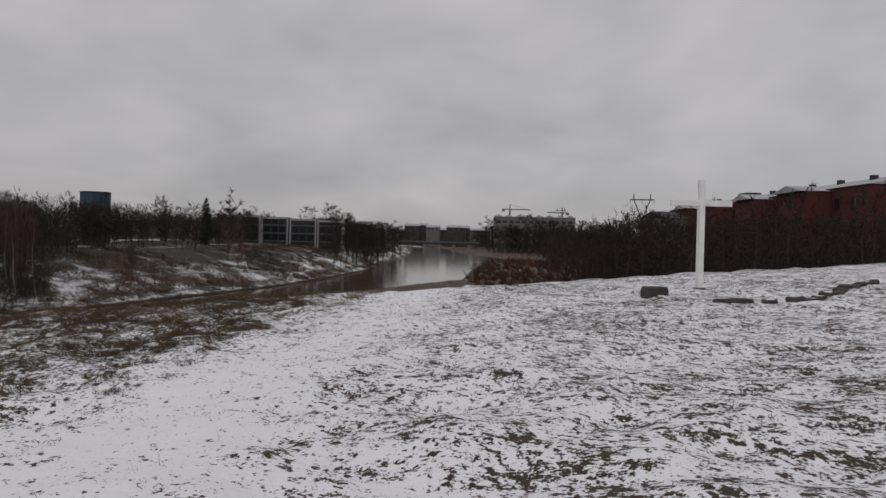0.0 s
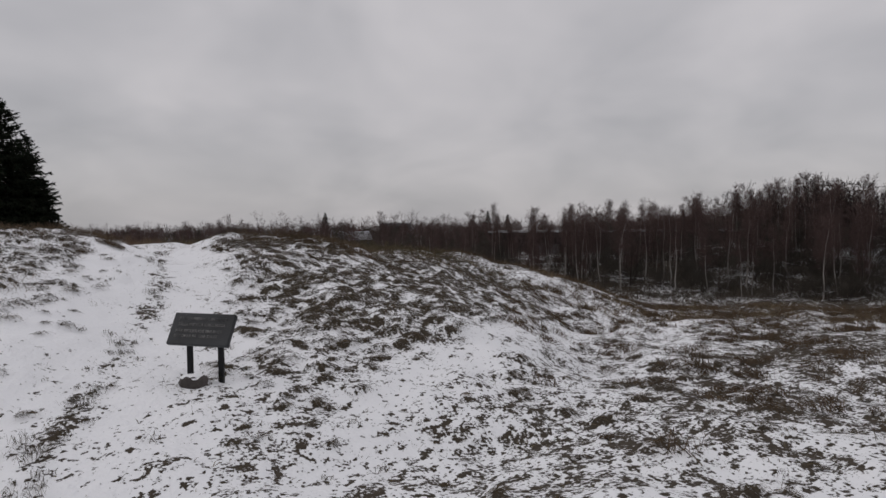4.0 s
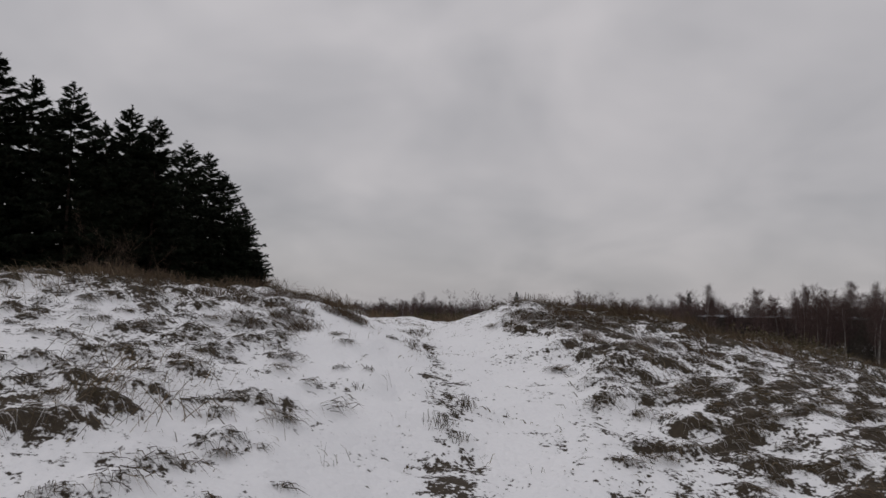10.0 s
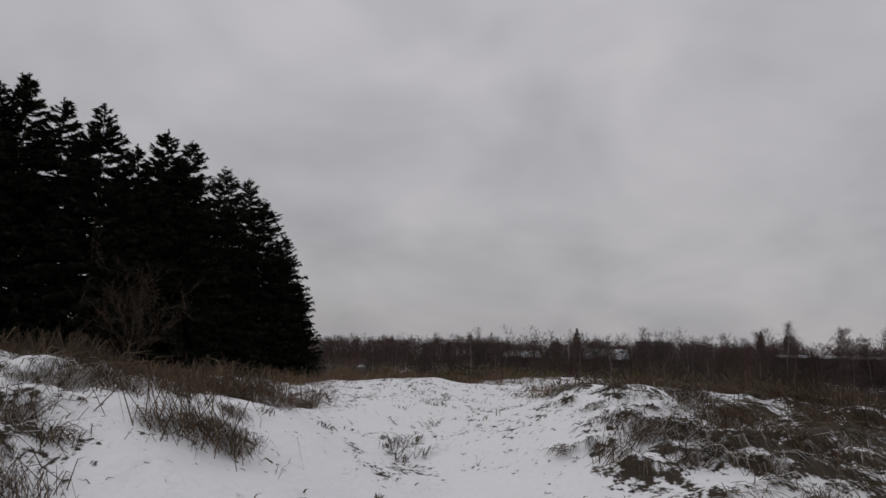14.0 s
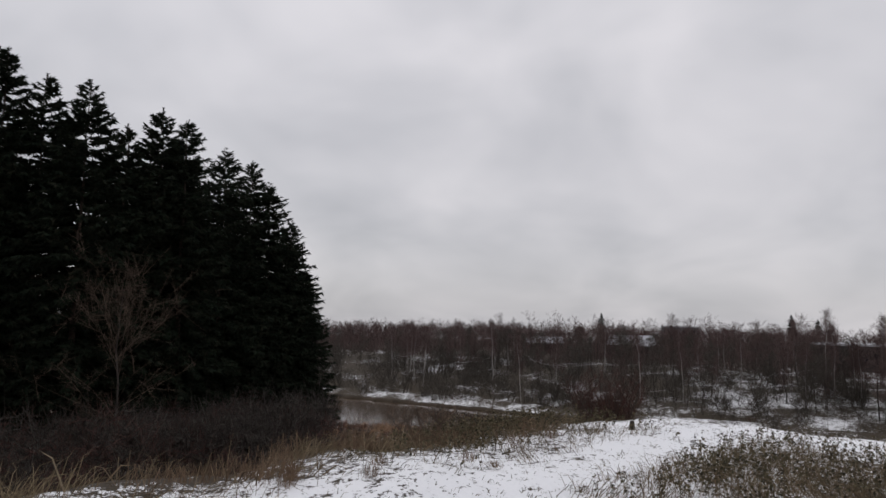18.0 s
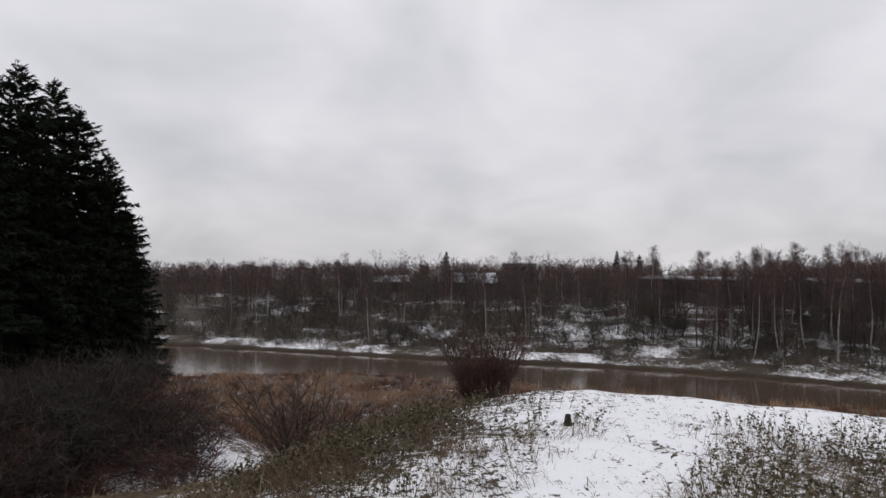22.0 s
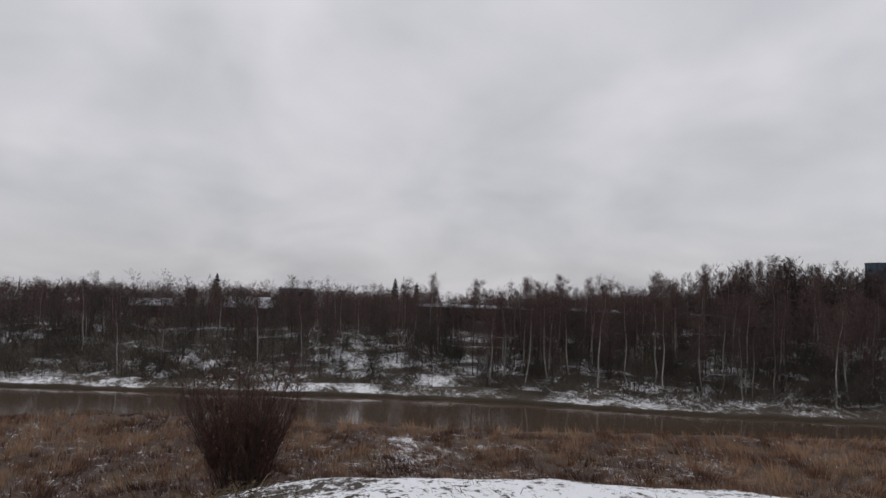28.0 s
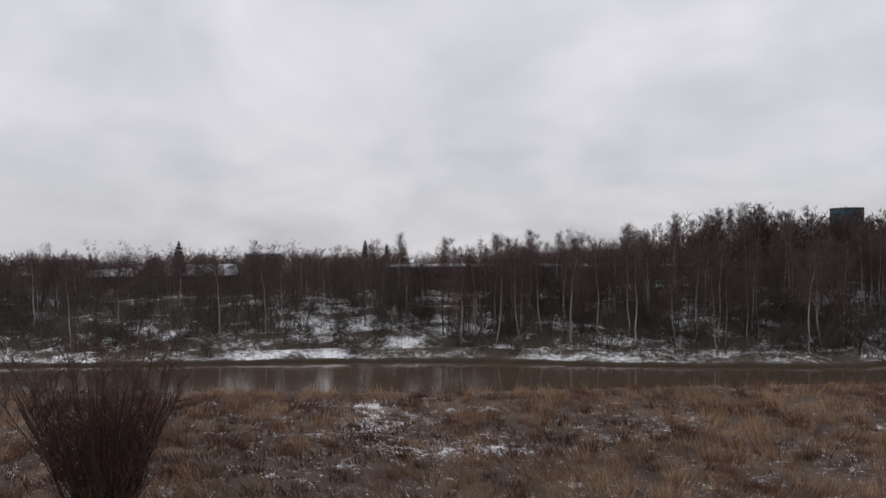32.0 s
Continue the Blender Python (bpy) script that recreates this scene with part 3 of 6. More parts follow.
ground = tagged(new("ground", gm), "thin snow over dry grass and turf", "ground", kind="structure")

# undercut edge of the far bank
def shore_line(line, step):
    pts = np.array(line, float)
    for _ in range(2):
        pts = np.concatenate([pts[:1], np.stack([0.75 * pts[:-1] + 0.25 * pts[1:], 0.25 * pts[:-1] + 0.75 * pts[1:]], 1).reshape(-1, 2), pts[-1:]])
    run = np.append(0, np.cumsum(np.linalg.norm(np.diff(pts, axis=0), axis=1)))
    u = np.arange(0, run[-1], step)
    p = np.stack([np.interp(u, run, pts[:, 0]), np.interp(u, run, pts[:, 1])], 1)
    way = np.gradient(p, axis=0)
    way /= np.linalg.norm(way, axis=1, keepdims=True)
    return p, np.stack([-way[:, 1], way[:, 0]], 1)


EDGE, INLAND = shore_line(FAR_SHORE[1:13], 0.45)
wave = 0.7 * (soft_noise(EDGE[:, 0], EDGE[:, 1], 2.2, 41) - 0.5) + 0.5 * (soft_noise(EDGE[:, 0], EDGE[:, 1], 0.7, 42) - 0.5)
rows, cover_rows = [], []
for off, top, cov in ((-0.52, -0.3, -0.9), (-0.46, 0.1, -0.9), (-0.4, 0.24, -0.3), (-0.05, 0.36, 0.36), (0.9, 0.52, 0.36), (1.9, 0.78, 0.30), (2.9, 0.9, 0.28), (3.9, -9, 0.26)):
    p = EDGE + INLAND * (off + wave * (1 if off < 1 else 0.4))[:, None]
    under = height(p[:, 0], p[:, 1])
    lump = 0.22 * (soft_noise(p[:, 0], p[:, 1], 0.8, 43) - 0.5) + 0.25 * (soft_noise(p[:, 0], p[:, 1], 3.0, 44) - 0.5)
    z = np.full(len(p), WATER + top) if off < -0.5 else under - 0.15 if top < -1 else np.maximum(WATER + top + lump * (0.5 if off < 0 else 1.0), under + (0.04 if off > 0 else -9))
    rows.append(np.concatenate([p, z[:, None]], 1))
    cover_rows.append(cov + 0.5 * (soft_noise(p[:, 0], p[:, 1], 1.6, 45) - 0.5) + 0.6 * (soft_noise(p[:, 0], p[:, 1], 5.0, 46) - 0.5))
V = np.stack(rows, 1)
ne, nr = V.shape[:2]
q = (np.arange(ne - 1)[:, None] * nr + np.arange(nr - 1)).ravel()
edge = link_mesh("bank_edge", V.reshape(-1, 3), np.stack([q, q + nr, q + nr + 1, q + 1], 1), gm.materials[0], None, True)
for key, value in (("snow", np.stack(cover_rows, 1).ravel()), ("straw", np.zeros(ne * nr)), ("lee", np.full(ne * nr, 0.06)), ("tussock", np.zeros(ne * nr))):
    at = edge.data.attributes.new(key, "FLOAT", "POINT")
    at.data.foreach_set("value", value.astype(np.float32))
tagged(edge, "undercut brown earth edge of the far bank with a snow cap", "bank", kind="structure")

M_WATER = material("river_water", (0.078, 0.054, 0.038), 0.09, 0.1, 0.2, 1.5, 0.03, spec=0.5)
bm = bmesh.new()
bmesh.ops.create_grid(bm, x_segments=8, y_segments=8, size=1, matrix=Matrix.Translation((-110, 330, WATER)) @ Matrix.Diagonal((260, 620, 1, 1)))
tagged(part("water", bm, M_WATER), "still brown river water", "river", kind="structure")


# ---- trees ----
def bare_tree(seed, tall, stems=1, spread=0.35, limbs=26, twigs=1100, droop=0.15, thick=0.014, low=0.3, twig_len=0.9, twig_w=0.03, fine=False, rise=0.5, egg=False, sub=0):
    """Trunk lines and a crown of limbs and twigs of a leafless tree, as (trunk, crown) meshes."""
    r = np.random.RandomState(seed)
    tl, tr = [], []
    for k in range(stems):
        a = r.rand() * 6.28
        lean = (0.05 if stems == 1 else spread * (0.4 + 0.6 * r.rand()))
        u = np.linspace(0, 1, 7)
        hgt = tall * (1 if k == 0 else 0.65 + 0.35 * r.rand())
        bend = np.cumsum(r.normal(0, 0.012, (7, 2)), 0) * tall
        line = np.stack([np.cos(a) * lean * hgt * u ** 1.2 + bend[:, 0] + 0.1 * (stems > 1) * np.cos(a), np.sin(a) * lean * hgt * u ** 1.2 + bend[:, 1] + 0.1 * (stems > 1) * np.sin(a), hgt * u - 0.15], 1)
        tl.append(line)
        tr.append(np.maximum(tall * thick * (1 - u) ** 0.8 * (1 if stems == 1 else 0.6), 0.008))
    trunk = tubes(tl, tr, 6)
    tl = np.array(tl)
    n = limbs * stems
    which = r.randint(0, stems, n)
    u = low + (0.98 - low) * r.rand(n) ** 0.85
    f = u * 6
    i0 = np.minimum(f.astype(int), 5)
    p0 = tl[which, i0] * (1 - (f - i0))[:, None] + tl[which, i0 + 1] * (f - i0)[:, None]
    az = r.rand(n) * 6.28
    ln = tall * (0.04 + spread * (1 - u) ** 0.5 * np.minimum(1, 0.55 + u)) * (0.5 + 0.8 * r.rand(n)) * (1 if stems == 1 else 0.7)
    el = rise + 0.6 * r.rand(n) + (0.45 * u if stems == 1 else 0)
    if egg:
        ln = tall * spread * 0.62 * np.sqrt(np.clip(1 - ((u - 0.5) / 0.53) ** 2, 0.03, 1)) * (0.55 + 0.6 * r.rand(n))
        el = rise * 0.5 + 0.5 * r.rand(n) + 0.35 * u
    d = np.stack([np.cos(az) * np.cos(el), np.sin(az) * np.cos(el), np.sin(el)], 1)
    w = np.linspace(0, 1, 3)
    lines = p0[:, None] + d[:, None] * (ln[:, None] * w)[..., None]
    lines[:, :, 2] -= droop * ln[:, None] * w ** 2
    lines[:, 1:] += r.normal(0, 0.03, (n, 2, 3)) * ln[:, None, None]
    rad = np.maximum((tall * thick * 0.3 * (1 - u))[:, None] * (1 - w) + 0.005, 0.005)
    limbset = tubes(lines, rad * (0.6 if sub else 1.0), 3)
    np.random.seed(seed)
    if sub:
        # branches of the second order fill the crown, and twigs spring from them
        kb = np.repeat(np.arange(n), sub)
        nb = len(kb)
        tb = 0.2 + 0.8 * r.rand(nb)
        i0 = np.minimum((tb * 2).astype(int), 1)
        sb = lines[kb, i0] * (1 - (tb * 2 - i0))[:, None] + lines[kb, i0 + 1] * (tb * 2 - i0)[:, None]
        db = d[kb] * 0.6 + r.normal(0, 0.5, (nb, 3)) + [0, 0, 0.3 - 0.5 * droop]
        db /= np.linalg.norm(db, axis=1, keepdims=True)
        lb = ln[kb] * (0.25 + 0.35 * r.rand(nb)) * (1.15 - 0.5 * tb) + 0.02 * tall
        eb = sb + db * lb[:, None]
        boughs = slivers(sb, eb, np.full(nb, 0.0022 * tall))
        k = r.choice(nb, twigs, p=lb / lb.sum())
        s = sb[k] + (eb - sb)[k] * (0.1 + 0.9 * r.rand(twigs))[:, None]
        dirs = db[k] * 0.6 + r.normal(0, 0.55, (twigs, 3))
        dirs[:, 2] += 0.1 - 1.6 * droop * r.rand(twigs)
        dirs /= np.linalg.norm(dirs, axis=1, keepdims=True)
        e = s + dirs * (twig_len * (0.25 + 0.6 * r.rand(twigs)))[:, None]
        return trunk, joined(limbset, boughs, slivers(s, e, twig_w * (0.6 + 0.8 * r.rand(twigs))))
    # twigs spring from the limbs and from the tops of the stems
    share = ln ** 1.5
    k = r.choice(n, twigs, p=share / share.sum())
    t = 0.12 + 0.88 * r.rand(twigs)
    f = t * 2
    i0 = np.minimum(f.astype(int), 1)
    s = lines[k, i0] * (1 - (f - i0))[:, None] + lines[k, i0 + 1] * (f - i0)[:, None]
    top = r.rand(twigs) < (0.012 if stems == 1 else 0.03)
    s[top] = tl[r.randint(0, stems, top.sum()), 5] + (tl[:, 6] - tl[:, 5])[r.randint(0, stems, top.sum())] * r.rand(top.sum())[:, None]
    dirs = d[k] * 0.7 + r.normal(0, 0.65, (twigs, 3))
    dirs[:, 2] += 0.3 - 2 * droop * r.rand(twigs)
    dirs[top] = r.normal(0, 0.3, (top.sum(), 3)) + [0, 0, 0.9]
    dirs /= np.linalg.norm(dirs, axis=1, keepdims=True)
    e = s + dirs * (twig_len * (0.3 + 0.9 * r.rand(twigs)) * np.minimum(0.5 + 0.5 * (1 - u[k]), 1.2 * ln[k] / twig_len + 0.2))[:, None]
    np.random.seed(seed)
    bend = r.normal(0, 0.05, (twigs, 3)) * twig_len
    bend[:, 2] -= droop * 0.2
    tw = slivers(s, e, twig_w * (0.6 + 0.8 * r.rand(twigs)), bend=bend if fine else None)
    return trunk, joined(limbset, tw)


def make_tree(name, label, category, group, trunk_mat, crown_mat, shape):
    trunk, crown = shape
    root = tagged(new(name), label, category, group)
    link_mesh("trunk", *trunk, trunk_mat, root, True)
    link_mesh("crown", *crown, crown_mat, root)
    return root


# the grassy slope below the white-framed houses carries few trees
OPEN_BANK = [(-58, 99), (-66, 118), (-71, 135), (-54, 172), (-60, 248), (-41, 248), (-27, 163), (-20, 99)]


def scatter(kinds, places, r):
    """Put trees at plan places; each kind is a root whose first copy is used up."""
    first = set()
    for x, y, s in places:
        k = kinds[r.randint(len(kinds))]
        m = pose(x, y, z_at(x, y) - 0.1, 0, 0, r.rand() * 360)
        if inside(np.array([x]), np.array([y]), OPEN_BANK)[0]:
            continue
        if k.name not in first:
            first.add(k.name)
            k.matrix_basis = m @ Matrix.Diagonal((s, s, s, 1))
        else:
            c = copy_thing(k, m)
            c.scale = (s, s, s)


def spruce_shape(seed, tall, dense=False):
    """A spruce: rising limbs at the tip, level ones below that sag and turn up at their ends, each hung with small sprays."""
    r = np.random.RandomState(seed)
    u = np.linspace(0, 1, 8)
    line = np.stack([r.normal(0, 0.05, 8), r.normal(0, 0.05, 8), tall * u], 1)
    trunk = tubes([line], [np.maximum(tall * 0.010 * (1 - u), 0.012)], 7)
    n = int(tall * (32 if dense else 27))
    h = 0.03 + 0.955 * r.rand(n) ** (0.95 if dense else 0.8)
    az = r.rand(n) * 6.28
    down = tall * (1 - h)
    reach = 4.0 * (1 - np.exp(-0.13 * down)) if dense else 3.0 * (1 - np.exp(-0.16 * down))
    ln = reach * (0.5 + 0.62 * r.rand(n)) + 0.08
    w = np.linspace(0, 1, 5)
    rise = np.interp(down, [0, 1.5, 5, 12], [0.75, 0.5, 0.05, -0.25]) + r.normal(0, 0.16, n)
    px = ln[:, None] * w
    lines = np.stack([np.cos(az)[:, None] * px, np.sin(az)[:, None] * px, (tall * h)[:, None] + ln[:, None] * (rise[:, None] * w - 0.38 * w ** 2 + 0.34 * w ** 3.5)], -1)
    limb = tubes(lines, np.maximum(0.018 * (1 - w)[None] * (ln / 2)[:, None], 0.004), 3)
    # sprays stand about the limbs and hang below them; the shaded inner limbs are thin of them
    full = np.ones(n) if dense else np.where((down > 3.5) & (r.rand(n) < 0.25), 0.3, 1.0)
    m = n * (84 if dense else 92)
    k = r.choice(n, m, p=full * ln / (full * ln).sum())
    t = (0.06 if dense else 0.14) + (0.94 if dense else 0.86) * r.rand(m) ** 0.75
    f = t * 4
    i0 = np.minimum(f.astype(int), 3)
    s = lines[k, i0] * (1 - (f - i0))[:, None] + lines[k, i0 + 1] * (f - i0)[:, None]
    a2 = az[k] + r.normal(0, 0.8, m)
    sl = (0.12 + 0.26 * r.rand(m)) * (0.55 + 0.4 * np.minimum(ln[k], 1.6))
    d = np.stack([np.cos(a2), np.sin(a2), r.normal(0, 0.5, m) + np.interp(down[k], [0, 2, 6], [0.2, -0.1, -0.65])], 1)
    d /= np.linalg.norm(d, axis=1, keepdims=True)
    np.random.seed(seed)
    sp = slivers(s, s + d * sl[:, None], (0.06 + 0.08 * r.rand(m)) * (0.7 + 0.3 * np.minimum(ln[k], 1.5)))
    q = 60
    s2 = np.stack([np.zeros(q), np.zeros(q), tall - 1.1 * r.rand(q)], 1)
    d2 = r.normal(0, 1, (q, 3)); d2[:, 2] = np.abs(d2[:, 2]) * 0.5 + 0.5
    d2 /= np.linalg.norm(d2, axis=1, keepdims=True)
    tip = slivers(s2, s2 + d2 * (0.1 + 0.3 * r.rand(q) * (tall + 0.15 - s2[:, 2]))[:, None], np.full(q, 0.05))
    return trunk, joined(limb, sp, tip)


rs = np.random.RandomState(7)
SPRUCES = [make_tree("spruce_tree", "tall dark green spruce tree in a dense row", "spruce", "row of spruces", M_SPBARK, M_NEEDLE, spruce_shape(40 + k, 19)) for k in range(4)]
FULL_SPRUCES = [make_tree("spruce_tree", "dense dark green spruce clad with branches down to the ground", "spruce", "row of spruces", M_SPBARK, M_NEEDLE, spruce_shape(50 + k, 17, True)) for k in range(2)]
# tips of the row, from its river end outwards: plan place and height of the tip
ROW = [(-65.6, -1.9, 11.0), (-66.2, -0.6, 8.7), (-66.4, 0.3, 5.6), (-69, -1.0, 8.0), (-56.3, -11.4, 14.4), (-52.1, -15.9, 17.1), (-55.1, -14.2, 14.8), (-61.8, -6.6, 12.7), (-57.4, -7.8, 12.3), (-65.5, -3.1, 12.4), (-63.1, -4.2, 12.6), (-59.5, -5.4, 13.2), (-60.4, -7.1, 14.1), (-55.7, -9.05, 14.0), (-55.4, -12.9, 15.4), (-52.9, -14.7, 16.6), (-50.3, -16.5, 17.7), (-48.6, -17.8, 17.0), (-47.0, -18.9, 17.9), (-45.6, -19.9, 17.6), (-43.0, -21.5, 17.4), (-38.0, -23.8, 16.5), (-35.0, -26.0, 16.0), (-31.5, -28.5, 16.2), (-62.5, -9.5, 11.0), (-57.0, -14.5, 13.0), (-49.0, -20.5, 15.0), (-42.0, -25.0, 15.5)]
ROW += [(x - 2.6, y - 2.2, tip - 1.3) for x, y, tip in ROW[7:22:2]]
used = set()
for n, (x, y, tip) in enumerate(ROW):
    full = n in (0, 1, 2, 3, 9, 10)
    k = FULL_SPRUCES[n % 2] if full else SPRUCES[n % 4]
    z = z_at(x, y) - 0.1
    s = (tip + 0.1 - z) / (17.0 if full else 19.0)
    m = pose(x, y, z, 0, 0, rs.rand() * 360)
    if k.name in used:
        c = copy_thing(k, m)
    else:
        used.add(k.name)
        c = k
        c.matrix_basis = m
    wide = min(s * 1.15, 1.1) if full else 1.12
    c.scale = (wide, wide, s)

BIRCHES = [make_tree("birch_tree", "bare birch with a white trunk and reddish twigs", "birch", "birches on the far bank", M_BIRCH, M_TWIG, bare_tree(60 + k, 13, 1, spread=0.30, limbs=60, twigs=4600, droop=0.3, thick=0.0095, low=0.4, twig_len=0.9, twig_w=0.016, rise=0.55, sub=4)) for k in range(3)]
YOUNG = [make_tree("bare_tree", "slender bare tree with a grey-brown trunk and reddish twigs", "tree", "young trees on the far bank", M_BARK, M_TWIG, bare_tree(64 + k, 12.5, 1, spread=0.38, limbs=56, twigs=4600, droop=0.15, thick=0.0085, low=0.2, twig_len=0.9, twig_w=0.016, rise=0.9, egg=True, sub=4)) for k in range(3)]
GREYS = [make_tree("bare_tree", "bare grey-brown deciduous tree on a wooded bank", "tree", "trees on the far bank", M_BARK, M_TWIG2, bare_tree(80 + k, 9, 1 + k % 2, spread=0.48, limbs=50, twigs=4200, droop=0.05, thick=0.012, low=0.15, twig_len=0.8, twig_w=0.017, rise=0.5, sub=4, egg=k % 2 == 0)) for k in range(4)]
SHRUBS = [make_tree("willow_shrub", "bare dark willow shrub on a snowy bank", "shrub", "shrubs on the far bank", M_BARK, M_TWIG2, bare_tree(100 + k, 4.2, 6, spread=0.7, limbs=10, twigs=1500, droop=0.05, thick=0.014, low=0.1, twig_len=0.7, twig_w=0.02, rise=0.3, sub=3)) for k in range(4)]


def far_places(count, d0, d1, r, size, first=1, last=12):
    """Places on the far bank, d0 to d1 metres behind the shore."""
    pts = np.array(FAR_SHORE[first:last], float)
    seg = np.linalg.norm(np.diff(pts, axis=0), axis=1)
    seg[np.where(pts[:-1, 1] > 130)] *= 0.4
    out = []
    while len(out) < count:
        k = r.choice(len(seg), p=seg / seg.sum())
        u = r.rand()
        way = (pts[k + 1] - pts[k]) / np.linalg.norm(pts[k + 1] - pts[k])
        p = pts[k] * (1 - u) + pts[k + 1] * u + np.array([-way[1], way[0]]) * (d0 + (d1 - d0) * r.rand())
        if inside(p[:1], p[1:], FAR_LAND)[0] and line_distance(p[:1], p[1:], FAR_SHORE)[0] > d0 * 0.8:
            out.append((p[0], p[1], (size[0] + (size[1] - size[0]) * r.rand()) * np.interp(p[0], [-105, -82], [0.86, 0.93])))
    return out


def bend_places(count, r, size):
    """Places in the wedge of land behind the river's bend."""
    out = []
    while len(out) < count:
        x, y = -112 + 22 * r.rand(), 54 + 24 * r.rand()
        if line_distance(np.array([x]), np.array([y]), FAR_SHORE)[0] > 4 and math.hypot(x + 116.5, y - 95.5) > 17:
            out.append((x, y, size[0] + (size[1] - size[0]) * r.rand()))
    return out


scatter(SHRUBS, bend_places(12, np.random.RandomState(62), (0.5, 1.1)) + far_places(83, 0.9, 9, rs, (0.35, 0.8), 2, 9) + far_places(60, 2, 24, rs, (0.5, 1.1), 0, 3) + far_places(55, 1.8, 20, rs, (0.5, 1.1), 6, 10) + far_places(90, 2.5, 27, rs, (0.6, 1.25), 2, 9) + far_places(18, 2.5, 27, rs, (0.6, 1.2), 8, 12), rs)
scatter(BIRCHES + YOUNG, far_places(130, 5, 38, rs, (0.66, 0.9), 5, 9) + far_places(26, 8, 36, rs, (0.5, 0.72), 4, 6) + bend_places(30, np.random.RandomState(61), (0.5, 0.75)) + far_places(25, 8, 40, rs, (0.55, 0.75), 2, 5), rs)
scatter(GREYS, far_places(70, 4, 34, np.random.RandomState(66), (0.6, 0.9), 0, 3) + far_places(120, 5, 34, rs, (0.5, 0.85), 2, 9) + far_places(30, 5, 30, rs, (0.6, 0.9), 8, 12), rs)


scatter(BIRCHES, far_places(26, 3.5, 14, np.random.RandomState(69), (0.66, 0.92), 5, 9) + far_places(8, 4, 14, np.random.RandomState(70), (0.6, 0.8), 2, 5), np.random.RandomState(72))


def far_wood(name, label, places, seeds, tall, trunk_mat, crown_mat, vary=0.4, **kw):
    """A wood too deep to count: all its trees in one mesh."""
    shapes = [bare_tree(k, tall, 1, **kw) for k in seeds]
    r = np.random.RandomState(seeds[0])
    v1, f1, v2, f2, a1, a2 = [], [], [], [], 0, 0
    xs, ys = np.array([p[0] for p in places]), np.array([p[1] for p in places])
    zs = height(xs, ys)
    clear = inside(xs, ys, OPEN_BANK)
    for (x, y, s), z, empty in zip(places, zs, clear):
        if empty:
            continue
        s *= 1 - 0.45 * vary + vary * r.rand() ** 3
        (tv, tf), (cv, cf) = shapes[r.randint(len(shapes))]
        a = r.rand() * 6.28
        turn = np.array([[math.cos(a), -math.sin(a), 0], [math.sin(a), math.cos(a), 0], [0, 0, 1]]).T * s
        v1.append(tv @ turn + [x, y, z - 0.1]); f1 += (np.asarray(tf) + a1).tolist(); a1 += len(tv)
        v2.append(cv @ turn + [x, y, z - 0.1]); f2 += [[i + a2 for i in f] for f in cf]; a2 += len(cv)
    root = tagged(new(name), label, "wood", kind="stuff")
    link_mesh("trunks", np.concatenate(v1), f1, trunk_mat, root)
    link_mesh("crowns", np.concatenate(v2), f2, crown_mat, root)
    return root


wood = dict(limbs=20, twigs=640, thick=0.010, low=0.12, twig_len=0.8, twig_w=0.046, spread=0.56, rise=0.7, egg=True, sub=4)
far_wood("far_wood", "deep bare deciduous wood on the hill beyond the river", far_places(290, 42, 130, rs, (0.48, 0.76), 2, 10) + far_places(150, 20, 110, rs, (0.42, 0.62), 1, 3) + far_places(50, 20, 90, rs, (0.45, 0.65), 0, 2) + far_places(150, 36, 90, rs, (0.56, 0.78), 2, 6) + far_places(110, 120, 260, rs, (0.6, 0.85), 2, 12) + far_places(120, 22, 75, rs, (0.55, 0.8), 7, 13), (200, 201, 202, 203), 11, M_BARK, M_TWIG, droop=0.1, **wood)
far_wood("far_wood", "bare grey wood behind the snowy river bank", far_places(190, 14, 42, rs, (0.45, 0.72), 2, 10), (210, 211, 212), 10, M_BARK, M_TWIG2, droop=0.1, **wood)


def undergrowth(label, count, seed, first, last, d0, d1, mat, tall, width, lean=0.45):
    """A thicket of thin upright shoots, all in one mesh."""
    r = np.random.RandomState(seed)
    pts = np.array(FAR_SHORE[first:last], float)
    seg = np.linalg.norm(np.diff(pts, axis=0), axis=1)
    k = r.choice(len(seg), count, p=seg / seg.sum())
    u = r.rand(count)[:, None]
    way = (pts[1:] - pts[:-1]) / seg[:, None]
    p = pts[k] * (1 - u) + pts[k + 1] * u + np.stack([-way[k, 1], way[k, 0]], 1) * (d0 + (d1 - d0) * r.rand(count))[:, None]
    ok = inside(p[:, 0], p[:, 1], FAR_LAND) & (line_distance(p[:, 0], p[:, 1], FAR_SHORE) > d0) & (r.rand(count) < (0.15 + clumped(p[:, 0], p[:, 1], seed, 5.0)) * np.where(inside(p[:, 0], p[:, 1], OPEN_BANK), 0.12, 1.0))
    p = p[ok]
    n = len(p)
    base = np.stack([p[:, 0], p[:, 1], height(p[:, 0], p[:, 1]) - 0.05], 1)
    up = np.stack([r.normal(0, lean, n), r.normal(0, lean, n), np.ones(n)], 1)
    np.random.seed(seed)
    v, f = slivers(base, base + up * (tall * (0.3 + 0.9 * r.rand(n)))[:, None], width * (0.5 + r.rand(n)))
    return tagged(link_mesh("undergrowth", v, f, mat), label, "undergrowth", kind="stuff")


